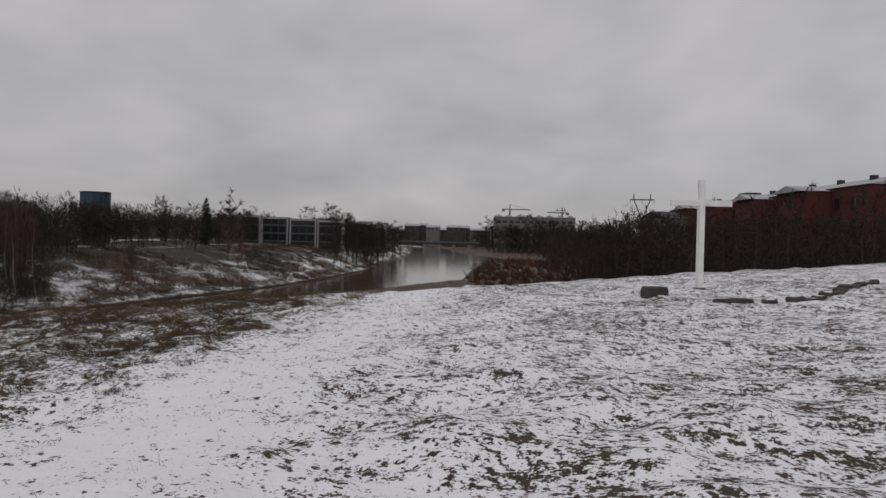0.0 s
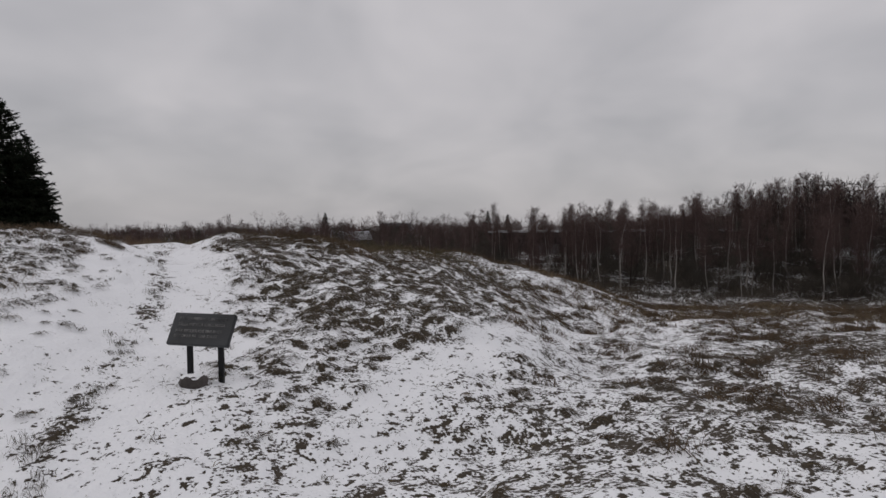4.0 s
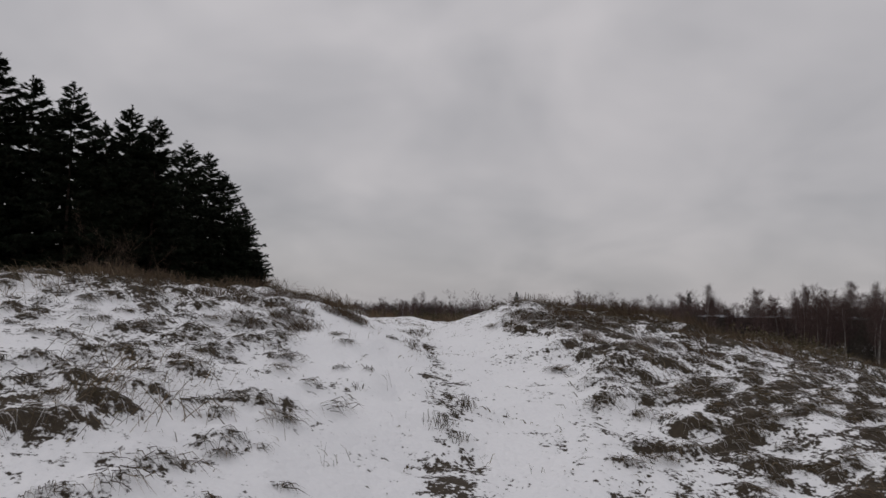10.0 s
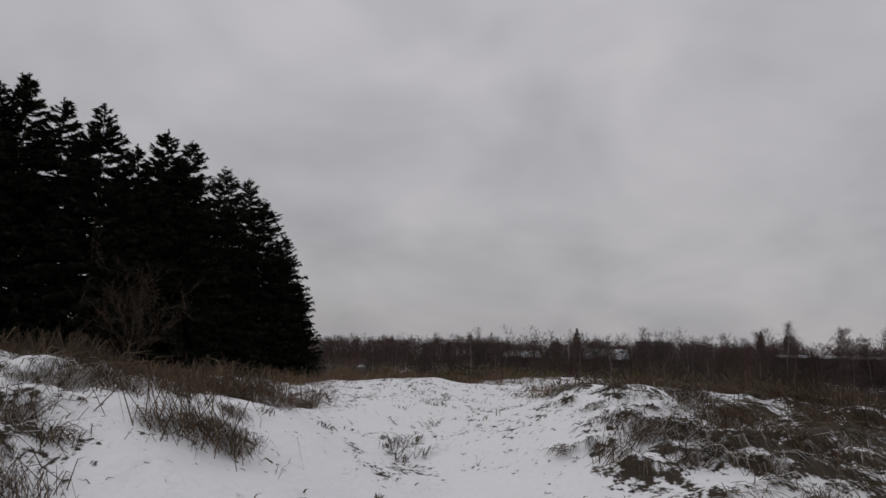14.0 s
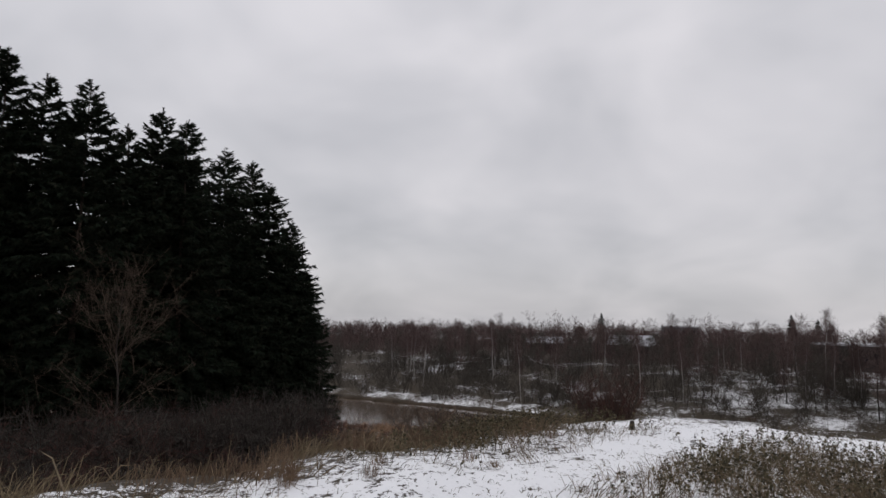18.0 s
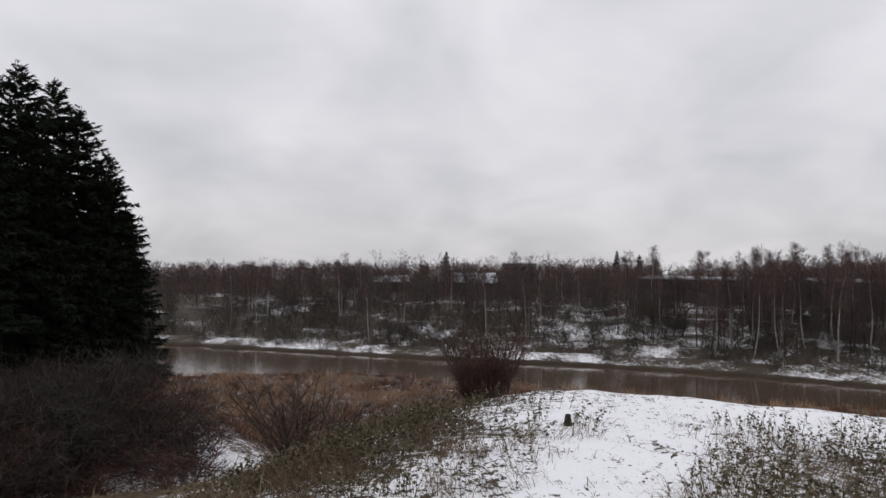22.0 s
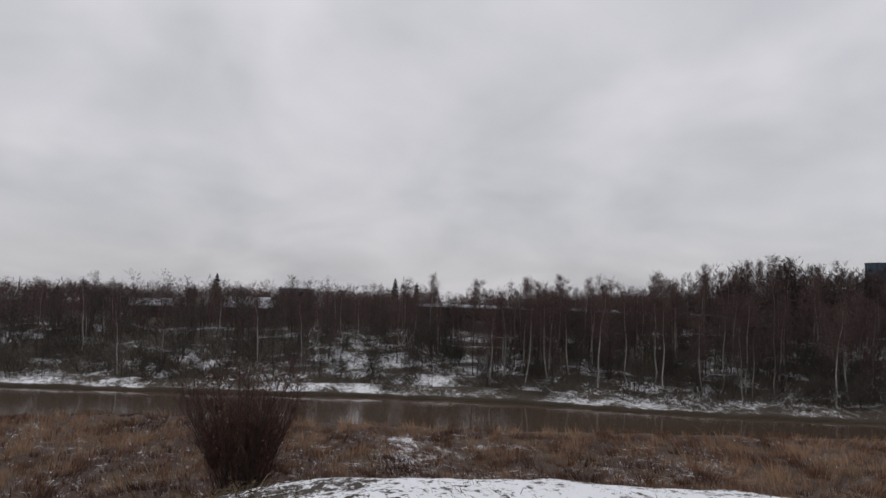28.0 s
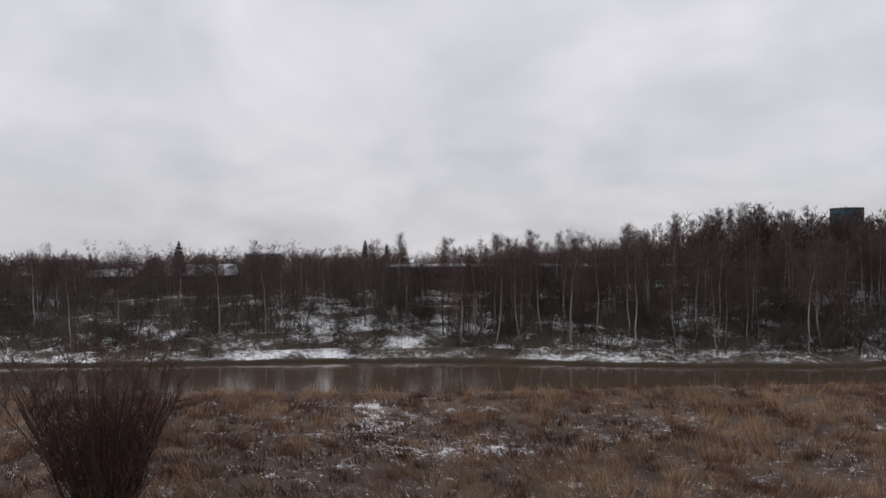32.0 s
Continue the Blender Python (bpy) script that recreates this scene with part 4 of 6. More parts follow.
undergrowth("dark leafless undergrowth on the snowy far bank", 34000, 501, 1, 11, 1.6, 30, M_TWIG2, 2.0, 0.06, 0.6)
undergrowth("thin dark saplings standing close on the snowy far bank", 1500, 503, 2, 10, 1.2, 32, M_BARK, 4.2, 0.10, 0.16)
undergrowth("brown leafless undergrowth behind the far bank", 80000, 502, 1, 11, 34, 120, M_TWIG, 3.6, 0.09)


def boxed_places(count, r, size, x0, x1, y0, y1):
    return [(x, y, size[0] + (size[1] - size[0]) * r.rand()) for x, y in zip(x0 + (x1 - x0) * r.rand(count), y0 + (y1 - y0) * r.rand(count)) if inside(np.array([x]), np.array([y]), FAR_LAND)[0]]


def near_side_places(count, r, size, x0, x1, y0, y1):
    out = []
    while len(out) < count:
        x, y = x0 + (x1 - x0) * r.rand(), y0 + (y1 - y0) * r.rand()
        p = np.array([x]), np.array([y])
        if plateau_side(*p)[0] > 14 and not inside(*p, FAR_LAND)[0] and line_distance(*p, RIVER, True)[0] > 22:
            out.append((x, y, size[0] + (size[1] - size[0]) * r.rand()))
    return out


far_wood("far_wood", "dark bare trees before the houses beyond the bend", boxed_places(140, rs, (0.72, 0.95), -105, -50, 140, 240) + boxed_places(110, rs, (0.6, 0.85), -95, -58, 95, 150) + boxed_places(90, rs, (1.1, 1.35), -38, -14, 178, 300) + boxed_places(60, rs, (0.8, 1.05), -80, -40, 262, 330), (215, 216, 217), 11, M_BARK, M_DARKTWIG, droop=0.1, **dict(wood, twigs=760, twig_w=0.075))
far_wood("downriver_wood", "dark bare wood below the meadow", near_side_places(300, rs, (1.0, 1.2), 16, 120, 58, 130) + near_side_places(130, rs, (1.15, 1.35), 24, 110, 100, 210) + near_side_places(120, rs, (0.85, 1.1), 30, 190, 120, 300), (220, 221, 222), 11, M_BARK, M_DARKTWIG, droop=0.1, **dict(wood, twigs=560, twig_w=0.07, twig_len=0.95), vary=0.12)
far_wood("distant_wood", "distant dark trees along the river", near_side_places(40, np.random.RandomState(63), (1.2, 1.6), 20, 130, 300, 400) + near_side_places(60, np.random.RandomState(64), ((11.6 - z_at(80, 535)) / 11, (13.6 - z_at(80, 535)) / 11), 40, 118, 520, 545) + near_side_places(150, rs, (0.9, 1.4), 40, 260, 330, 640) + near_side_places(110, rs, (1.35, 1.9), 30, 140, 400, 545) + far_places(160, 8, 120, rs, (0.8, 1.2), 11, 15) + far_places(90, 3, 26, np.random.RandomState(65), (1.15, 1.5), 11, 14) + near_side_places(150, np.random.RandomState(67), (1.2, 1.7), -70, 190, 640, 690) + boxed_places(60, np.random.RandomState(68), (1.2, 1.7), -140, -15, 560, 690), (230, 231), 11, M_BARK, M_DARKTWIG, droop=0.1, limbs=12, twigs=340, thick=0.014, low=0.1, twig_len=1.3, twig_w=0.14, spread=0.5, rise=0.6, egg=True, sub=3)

def brushwood(label, places, seed, tall, per, mat, width, length, low=0.12):
    """Close-grown crowns of fine twigs behind the front trees, too many to count, in one mesh."""
    r = np.random.RandomState(seed)
    p = np.array([q for q in places if not inside(np.array([q[0]]), np.array([q[1]]), OPEN_BANK)[0]])
    z = height(p[:, 0], p[:, 1])
    k = np.repeat(np.arange(len(p)), per)
    n = len(k)
    d = r.normal(size=(n, 3))
    d /= np.linalg.norm(d, axis=1, keepdims=True)
    u = r.rand(n) ** 0.4
    high = tall * p[k, 2]
    mid = 0.5 * (1 + low)
    at = np.stack([p[k, 0] + d[:, 0] * u * 0.30 * high, p[k, 1] + d[:, 1] * u * 0.30 * high, z[k] + high * (mid + d[:, 2] * u * (0.94 - mid))], 1)
    way = d * [0.7, 0.7, 0.4] + r.normal(0, 0.4, (n, 3)) + [0, 0, 0.6]
    way /= np.linalg.norm(way, axis=1, keepdims=True)
    np.random.seed(seed)
    v, f = slivers(at, at + way * (length * (0.4 + 0.8 * r.rand(n)))[:, None], width * (0.5 + r.rand(n)))
    return tagged(link_mesh("brushwood", v, f, mat), label, "brushwood", kind="stuff")


rb = np.random.RandomState(73)
brushwood("dim bare treetops deep in the wood beyond the river", far_places(420, 45, 150, rb, (0.55, 0.8), 1, 7) + far_places(260, 40, 130, rb, (0.6, 0.8), 6, 10), 74, 10.5, 200, M_TWIG, 0.105, 1.0)
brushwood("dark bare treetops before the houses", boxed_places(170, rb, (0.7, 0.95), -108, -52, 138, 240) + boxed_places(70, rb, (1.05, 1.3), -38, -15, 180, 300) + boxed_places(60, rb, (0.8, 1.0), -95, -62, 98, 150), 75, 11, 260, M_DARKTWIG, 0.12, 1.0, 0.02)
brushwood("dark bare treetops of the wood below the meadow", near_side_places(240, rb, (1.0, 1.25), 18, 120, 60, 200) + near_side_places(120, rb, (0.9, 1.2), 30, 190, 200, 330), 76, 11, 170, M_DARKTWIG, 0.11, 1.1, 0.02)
brushwood("rounded leafless willows on the snowy far bank", far_places(210, 3, 28, rb, (0.5, 1.1), 2, 9) + far_places(90, 3, 26, rb, (0.6, 1.1), 1, 4), 77, 4.6, 260, M_TWIG2, 0.032, 0.7, -0.1)

# the few trees and bushes of the open bank, and the bush on the spit
ro = np.random.RandomState(71)


def lone(kind, x, y, size):
    c = copy_thing(kind, pose(x, y, z_at(x, y) - 0.1, 0, 0, ro.rand() * 360))
    c.scale = (size, size, size)


for n, (x, y, size) in enumerate(((-55.5, 122, 0.62), (-52.5, 124, 0.55), (-49.2, 121, 0.5), (-57.5, 128, 0.5))):
    lone(GREYS[n % 4], x, y, size)
for n, (x, y, size) in enumerate(((-44.5, 159, 1.3), (-42.6, 161, 1.5), (-41.0, 163, 1.4), (-43, 166, 1.5), (-39.0, 166, 1.2), (-46.5, 163, 1.2), (-52, 138, 0.8), (-60, 119, 0.9), (-38, 176, 1.0), (-50, 112, 0.55), (-46.5, 120, 0.5), (-44, 131, 0.6), (-55, 115, 0.6), (-47, 136, 0.7), (8, 186.5, 1.25), (9.6, 187.5, 1.1), (6.9, 188, 1.0))):
    lone(SHRUBS[n % 4], x, y, size)
lone(BIRCHES[0], -43.6, 145, 0.62)
lone(YOUNG[0], -47.5, 158, 0.9)
lone(YOUNG[1], -50.5, 160, 0.7)

# ---- shrubs and saplings on the near slope ----
def placed(root, x, y, turn=0.0, size=1.0, sink=0.05):
    root.matrix_basis = pose(x, y, z_at(x, y) - sink, 0, 0, turn) @ Matrix.Diagonal((size, size, size, 1))
    return root


placed(make_tree("red_shrub", "dense upright leafless shrub with reddish-brown stems below the snowy crest", "shrub", "", M_BARK, M_REDTWIG, bare_tree(301, 3.5, 52, spread=0.44, limbs=9, twigs=5200, droop=0.0, thick=0.0065, low=0.25, twig_len=0.7, twig_w=0.008, fine=True, rise=0.75)), -39.6, 11.6, 0, 0.82)
placed(make_tree("brown_shrub", "spreading leafless brown shrub on the grassy slope", "shrub", "", M_BARK, M_BROWNTWIG, bare_tree(302, 1.75, 15, spread=0.72, limbs=15, twigs=2600, droop=0.0, thick=0.019, low=0.25, twig_len=0.34, twig_w=0.007, fine=True)), -36.6, 7.1)
placed(make_tree("red_shrub", "small tuft of thin reddish stems on the slope", "shrub", "", M_BARK, M_REDTWIG, bare_tree(303, 1.3, 14, spread=0.5, limbs=5, twigs=500, droop=0.0, thick=0.007, low=0.2, twig_len=0.3, twig_w=0.007, fine=True)), -40.5, 8.4)
placed(make_tree("bare_sapling", "slender grey leafless tree standing before the spruces", "tree", "", M_BARK, M_BROWNTWIG, bare_tree(305, 8.0, 1, spread=0.8, limbs=48, twigs=3000, droop=0.0, thick=0.009, low=0.15, twig_len=0.8, twig_w=0.010, rise=0.7, egg=True, sub=4)), -52.6, -5.6)
placed(make_tree("bare_sapling", "thin pale leafless sapling at the end of the spruce row", "tree", "", M_BARK, M_TWIG2, bare_tree(306, 4.6, 2, spread=0.2, limbs=20, twigs=500, droop=0.0, thick=0.011, low=0.2, twig_len=0.6, twig_w=0.014, fine=True)), -57.5, 1.6)
placed(make_tree("bare_sapling", "thin pale leafless sapling in the undergrowth", "tree", "", M_BARK, M_TWIG2, bare_tree(307, 4.2, 3, spread=0.35, limbs=16, twigs=400, droop=0.0, thick=0.011, low=0.2, twig_len=0.6, twig_w=0.014, fine=True)), -47.0, -9.5)
M_THICKET = island_material("thicket_twigs", [(0.036, 0.031, 0.027), (0.10, 0.09, 0.079), (0.027, 0.02, 0.018), (0.05, 0.042, 0.036)])
THICKET = [make_tree("thicket_shrub", "tangled grey leafless shrub below the spruces", "shrub", "thicket below the spruces", M_BARK, (M_THICKET, M_THICKET, M_REDTWIG)[k], bare_tree(310 + k, 2.3, 8, spread=1.0, limbs=9, twigs=1000, droop=0.35, thick=0.011, low=0.08, twig_len=1.1, twig_w=0.016, rise=0.1)) for k in range(3)]
thick = []
for k in range(64):
    u = rs.rand()
    thick.append((-34 - 24 * u + rs.normal(0, 1.5), -13 + 14.5 * u + rs.normal(0, 2.2), 0.7 + 0.5 * rs.rand()))
for k in range(30):
    thick.append((-51 + rs.normal(0, 3.5), -4.5 + rs.normal(0, 2.5), 0.8 + 0.5 * rs.rand()))
for k in range(26):
    thick.append((-56 + rs.normal(0, 4), 0.2 + rs.normal(0, 1.3), 0.8 + 0.5 * rs.rand()))
thick += [(-54, 1.5, 0.9), (-52, 0.6, 1.1), (-50.5, 1.8, 0.8), (-55.5, 2.6, 0.8), (-57, 0, 1.1)]
for k in range(70):
    u = rs.rand()
    thick.append((-44 - 12 * u + rs.normal(0, 2.0), -8.5 + 9.5 * u + rs.normal(0, 1.8), 0.9 + 0.6 * rs.rand()))
scatter(THICKET, [p for p in thick if z_at(p[0], p[1]) < 0.2], rs)

# lone conifers on the skyline
for x, y, tip in ((-226.5, 127.6, 5.9), (-222.5, 133.5, 4.7), (-176, 53, 4.7), (-62.3, 182, 11.0), (-222, -6, 0.6), (-228, 4, 0.2), (-232, 12, 0.9), (-226, 22, 0.4), (-238, 30, 0.8)):
    z = z_at(x, y)
    c = copy_thing(SPRUCES[rs.randint(4)], pose(x, y, z, 0, 0, rs.rand() * 360))
    c.scale = ((tip - z) / 19 * (1.5 if tip < 1 else 1),) * 2 + ((tip - z) / 19,)
    tagged(c, "dark conifer rising among bare trees", "conifer", "conifers on the skyline")

# ---- the things near the path ----
M_SIGN = material("dark_slate", (0.035, 0.037, 0.04), 0.5, 0.3, 4, 80, 0.25)
M_POST = material("black_steel", (0.02, 0.02, 0.022), 0.5, 0.3, 6, 90, 0.1, metal=0.6)
M_LETTER = material("worn_letters", (0.24, 0.235, 0.23), 0.45, 0.35, 14, 60, 0.1, metal=0.2, base2=(0.05, 0.05, 0.052))
M_WHITE = material("white_paint", (0.80, 0.80, 0.80), 0.55, 0.06, 3, 40, 0.08, base2=(0.68, 0.68, 0.67))
M_STONE = material("granite", (0.095, 0.083, 0.077), 0.85, 0.35, 3, 40, 0.5, rand=0.2)
M_SNOW = material("snow_cap", (0.84, 0.85, 0.87), 0.8, 0.04, 6, 50, 0.3)
M_STUMP = material("wet_wood", (0.035, 0.028, 0.022), 0.8, 0.4, 8, 60, 0.4)


def rock(size, seed, cut=0.4):
    bm = bmesh.new()
    bmesh.ops.create_icosphere(bm, subdivisions=3, radius=0.5)
    for v in bm.verts:
        n = noise.noise(v.co * 2.1 + Vector((seed * 7.3, 0, 0))) * 0.24 + noise.noise(v.co * 6.0 + Vector((0, seed * 3.1, 0))) * 0.06
        c = v.co * (1 + n)
        c = Vector([max(-cut, min(cut, k)) for k in c]) * (0.4 / cut)
        v.co = Vector((c.x * size[0] * 1.2, c.y * size[1] * 1.2, c.z * size[2] * 1.2))
    return bm


def snow_top(size, seed):
    """A thin cap of snow lying on a stone."""
    bm = rock((size[0] * 0.86, size[1] * 0.86, size[2]), seed)
    for v in bm.verts:
        v.co.z = size[2] * 0.30 + max(v.co.z, 0) * 0.42
    return bm


CROSS = (3.72, 26.7)
cross = tagged(new("cross"), "plain white painted wooden cross standing on snow", "cross")
cross.matrix_basis = pose(*CROSS, z_at(*CROSS) - 0.05, 0, 0, 6)
part("upright", boxed((0.2, 0.2, 3.86), pose(0, 0, 1.9), 0.012), M_WHITE, cross)
part("crossbar", boxed((2.2, 0.16, 0.19), pose(0, 0.0, 3.02), 0.012), M_WHITE, cross)
part("foot", boxed((0.34, 0.3, 0.12), pose(0, 0, 0.05), 0.02), M_STONE, cross, "grey concrete foot")

boulder = tagged(new("boulder"), "squat brown granite boulder in the snow", "boulder")
boulder.matrix_basis = pose(1.08, 23.4, z_at(1.08, 23.4) + 0.06, 0, 0, 8)
part("stone", rock((0.68, 0.5, 0.44), 3, 0.29), M_STONE, boulder)

RING = [(2.24, 20.95), (2.8, 20.75), (3.42, 20.5), (3.9, 20.65), (4.4, 20.95), (4.93, 21.4), (5.4, 21.75), (5.9, 22.2), (6.35, 22.65), (6.77, 23.2), (7.7, 24.2), (8.7, 25.4), (9.8, 26.7), (10.98, 28.0)]
at_, k_ = 0.0, 0
while k_ < len(RING) - 1:
    (ax, ay), (bx, by) = RING[k_], RING[k_ + 1]
    long = math.hypot(bx - ax, by - ay)
    if at_ >= long:
        at_, k_ = at_ - long, k_ + 1
        continue
    x, y = ax + (bx - ax) * at_ / long - 0.25 + rs.normal(0, 0.04), ay + (by - ay) * at_ / long + rs.normal(0, 0.05)
    size = (0.3 + 0.26 * rs.rand(), 0.22 + 0.12 * rs.rand(), 0.13 + 0.08 * rs.rand())
    at_ += size[0] * (0.95 if 3 < k_ < 9 else 1.15) + (0.5 if rs.rand() < 0.12 and k_ < 4 else 0.0)
    st = tagged(new("kerb_stone"), "low dark stone with a dusting of snow, in a curved row", "stone", "curved row of stones")
    st.matrix_basis = pose(x, y, z_at(x, y) + 0.02, rs.rand() * 10 - 5, rs.rand() * 10 - 5, math.degrees(math.atan2(by - ay, bx - ax)) + rs.normal(0, 14))
    seed = int(rs.randint(1000))
    part("stone", rock(size, seed, 0.33), M_STONE, st)
    if rs.rand() < 0.45:
        part("snow_cap", snow_top(size, seed), M_SNOW, st)

sign = tagged(new("information_sign"), "dark tilted information board on two steel legs", "sign")
sign.matrix_basis = pose(-15.04, 5.525, z_at(-15.04, 5.525), 0, 0, 52)
board = part("board", boxed((0.66, 0.335, 0.05), pose(0, 0, 0.515, 58, 1.0), 0.008), M_SIGN, sign)
for x in (-0.17, 0.17):
    part("leg", boxed((0.05, 0.045, 0.76), pose(x, 0.05, 0.135), 0.004), M_POST, sign)
part("cross_rail", boxed((0.42, 0.03, 0.03), pose(0, 0.05, 0.465), 0.003), M_POST, sign)
# raised metal lettering, worn and partly dark
face = pose(0, 0, 0.515, 58, 1.0) @ Matrix.Translation((0, 0, 0.0247))


def lettering(words, x0, x1, y, tall):
    """One line of raised capitals, set between x0 and x1 on the face of the board."""
    cu = bpy.data.curves.new("lettering", "FONT")
    cu.body, cu.size, cu.extrude, cu.resolution_u = words, 1.0, 0.02, 2
    ob = bpy.data.objects.new("lettering", cu)
    me = bpy.data.meshes.new_from_object(ob)
    bpy.data.objects.remove(ob)
    v = np.array([p.co for p in me.vertices])
    lo, hi = v.min(0), v.max(0)
    for p in me.vertices:
        u = (p.co - Vector(lo))
        p.co = face @ Vector((x0 + u.x / (hi[0] - lo[0]) * (x1 - x0), y + (u.y / (hi[1] - lo[1]) - 0.5) * tall, 0.004 * u.z / (hi[2] - lo[2])))
    me.materials.clear()
    me.materials.append(M_LETTER)
    ob = new("lettering", me)
    ob.parent = board


lettering("SUOMEN PIISPANISTUIN SIJAITSI", -0.265, 0.245, 0.1, 0.038)
lettering("TÄLLÄ PAIKALLA 1200-LUVULLA", -0.255, 0.25, 0.046, 0.038)
lettering("HÄR RESIDERADE FINLANDS", -0.265, 0.24, -0.022, 0.038)
lettering("BISKOPAR PÅ 1200-TALET", -0.265, 0.2, -0.074, 0.038)
stone = tagged(new("foot_stone"), "small stone with snow between the legs of the board", "stone")
stone.matrix_basis = pose(-14.92, 5.42, z_at(-14.92, 5.42) + 0.02, 0, 0, 40)
part("stone", rock((0.26, 0.2, 0.16), 31), M_STONE, stone)
part("snow_cap", snow_top((0.26, 0.2, 0.16), 31), M_SNOW, stone)

stump = tagged(new("stump"), "short dark rotten stake sticking out of the snow", "stump")
stump.matrix_basis = pose(-30.85, 9.24, z_at(-30.85, 9.24), 4, 6, 20)
bm = bmesh.new()
bmesh.ops.create_cone(bm, segments=9, radius1=0.04, radius2=0.028, depth=0.13, cap_ends=True, matrix=pose(0, 0, 0.045))
for v in bm.verts:
    v.co += Vector((noise.noise(v.co * 9), noise.noise(v.co * 9 + Vector((3, 0, 0))), 0)) * 0.02
part("stake", bm, M_STUMP, stump)

# ---- grass, weeds and reeds ----
def blades_mesh(base, up, length, width, droop, seed):
    """Bent blades from base points; up: their directions."""
    np.random.seed(seed)
    end = base + up * length[:, None]
    end[:, 2] -= droop * length
    bend = np.zeros_like(base)
    bend[:, 2] = length * 0.16 * (1 + droop)
    return slivers(base, end, width, bend=bend)


def tufts(name, label, x, y, blades, length, lean, width, mat, seed, spread=0.06, droop=0.35):
    r = np.random.RandomState(seed)
    n = len(x)
    size = 0.6 + 0.8 * r.rand(n)
    k = np.repeat(np.arange(n), blades)
    m = len(k)
    bx = x[k] + r.normal(0, 1, m) * spread * size[k]
    by = y[k] + r.normal(0, 1, m) * spread * size[k]
    bz = height(bx, by) - 0.02
    # blades are combed one way in each patch
    comb = 6.28 * soft_noise(bx, by, 2.6, 77) + r.normal(0, 0.9, m)
    ln = lean * (0.5 + r.rand(m))
    up = np.stack([np.cos(comb) * ln, np.sin(comb) * ln, np.ones(m)], 1)
    up /= np.linalg.norm(up, axis=1, keepdims=True)
    v, f = blades_mesh(np.stack([bx, by, bz], 1), up, length * (0.45 + 0.8 * r.rand(m)) * size[k], width * (0.6 + 0.8 * r.rand(m)), droop * (0.3 + r.rand(m)), seed)
    return tagged(link_mesh(name, v, f, mat), label, "grass", kind="stuff")


def strewn(count, x0, x1, y0, y1, seed, keep):
    r = np.random.RandomState(seed)
    x, y = x0 + (x1 - x0) * r.rand(count), y0 + (y1 - y0) * r.rand(count)
    ok = r.rand(count) < keep(x, y)
    return x[ok], y[ok]


def on_top(x, y):
    return (plateau_side(x, y) < 0.6).astype(float)


M_TUFT = island_material("tuft_grass", [(0.05, 0.04, 0.025), (0.13, 0.10, 0.055), (0.06, 0.055, 0.03), (0.22, 0.18, 0.11)])
speck = lambda x, y: on_top(x, y) * np.clip(1.1 - snow_cover(x, y), 0.28, 1) * (0.25 + clumped(x, y, 51, 0.35))
tufts("grass_stubble", "short dead grass tips showing through thin snow", *strewn(46000, -24, 2, -2, 18, 414, speck), 3, 0.06, 1.3, 0.007, M_TUFT, 14, 0.025)
tufts("grass_stubble", "short dead grass tips showing through thin snow", *strewn(16000, -14, 10, 12, 34, 415, speck), 3, 0.09, 1.2, 0.013, M_TUFT, 15, 0.04)
tufts("grass_stubble", "short dead grass tips on the snowy crest", *strewn(3500, -35, -23, 5, 16, 416, lambda x, y: on_top(x, y) * (0.25 + clumped(x, y, 53, 0.5))), 5, 0.07, 1.2, 0.006, M_TUFT, 16, 0.03)
tufts("crest_grass", "long dry grass on the crest of the rampart", *strewn(9000, -27, -17, -6, 16, 403, lambda x, y: on_top(x, y) * (height(x, y, False) > 1.15) * np.clip((np.minimum(off_path(x, y)[0], 9) - 1.1), 0, 1) * np.where(y > 5, 0.25, 1.0) * clumped(x, y, 33, 1.2)), 12, 0.25, 1.1, 0.0045, M_GRASS, 3, 0.09)
M_STRAW = island_material("straw_grass", [(0.12, 0.092, 0.058), (0.25, 0.195, 0.12), (0.09, 0.07, 0.042), (0.17, 0.13, 0.08)])
tufts("brink_grass", "long pale straw grass hanging over the brink", *strewn(2600, -31.5, -23, -2, 7, 419, lambda x, y: np.exp(-((plateau_side(x, y) - 0.2) / 0.5) ** 2) * clumped(x, y, 58, 0.9)), 14, 0.32, 0.9, 0.005, M_STRAW, 19, 0.12)
tufts("brink_grass", "tall straw grass on the brink of the rampart", *strewn(2900, -34, -22, -4, 10, 418, lambda x, y: np.exp(-((plateau_side(x, y) - 0.3) / 0.8) ** 2) * np.clip((9.2 - y) / 2, 0, 1) * np.clip((y - 3.5) / 3, 0.1, 1) * (0.2 + clumped(x, y, 57, 1.2))), 10, 0.24, 1.0, 0.005, M_GRASS, 18, 0.1)
tufts("slope_grass", "matted straw-coloured grass on the slope", *strewn(26000, -60, -22, -10, 14, 404, lambda x, y: (plateau_side(x, y) > np.where(y > 8.5, 1.6, -0.7)) * (plateau_side(x, y) < 22) * (height(x, y, False) > -7.6) * (1 - 0.92 * blob(x, y, -39.5, 5, 5, 2.4)) * np.interp(plateau_side(x, y), [1.5, 4], [0.4, 1]) * np.where((plateau_side(x, y) < 7) & (y < 5), 0.15, 1.0) * np.clip((y + 4) / 6, 0.3, 1) * (0.25 + clumped(x, y, 35))), 8, 0.3, 1.3, 0.012, M_GRASS, 4, 0.11)
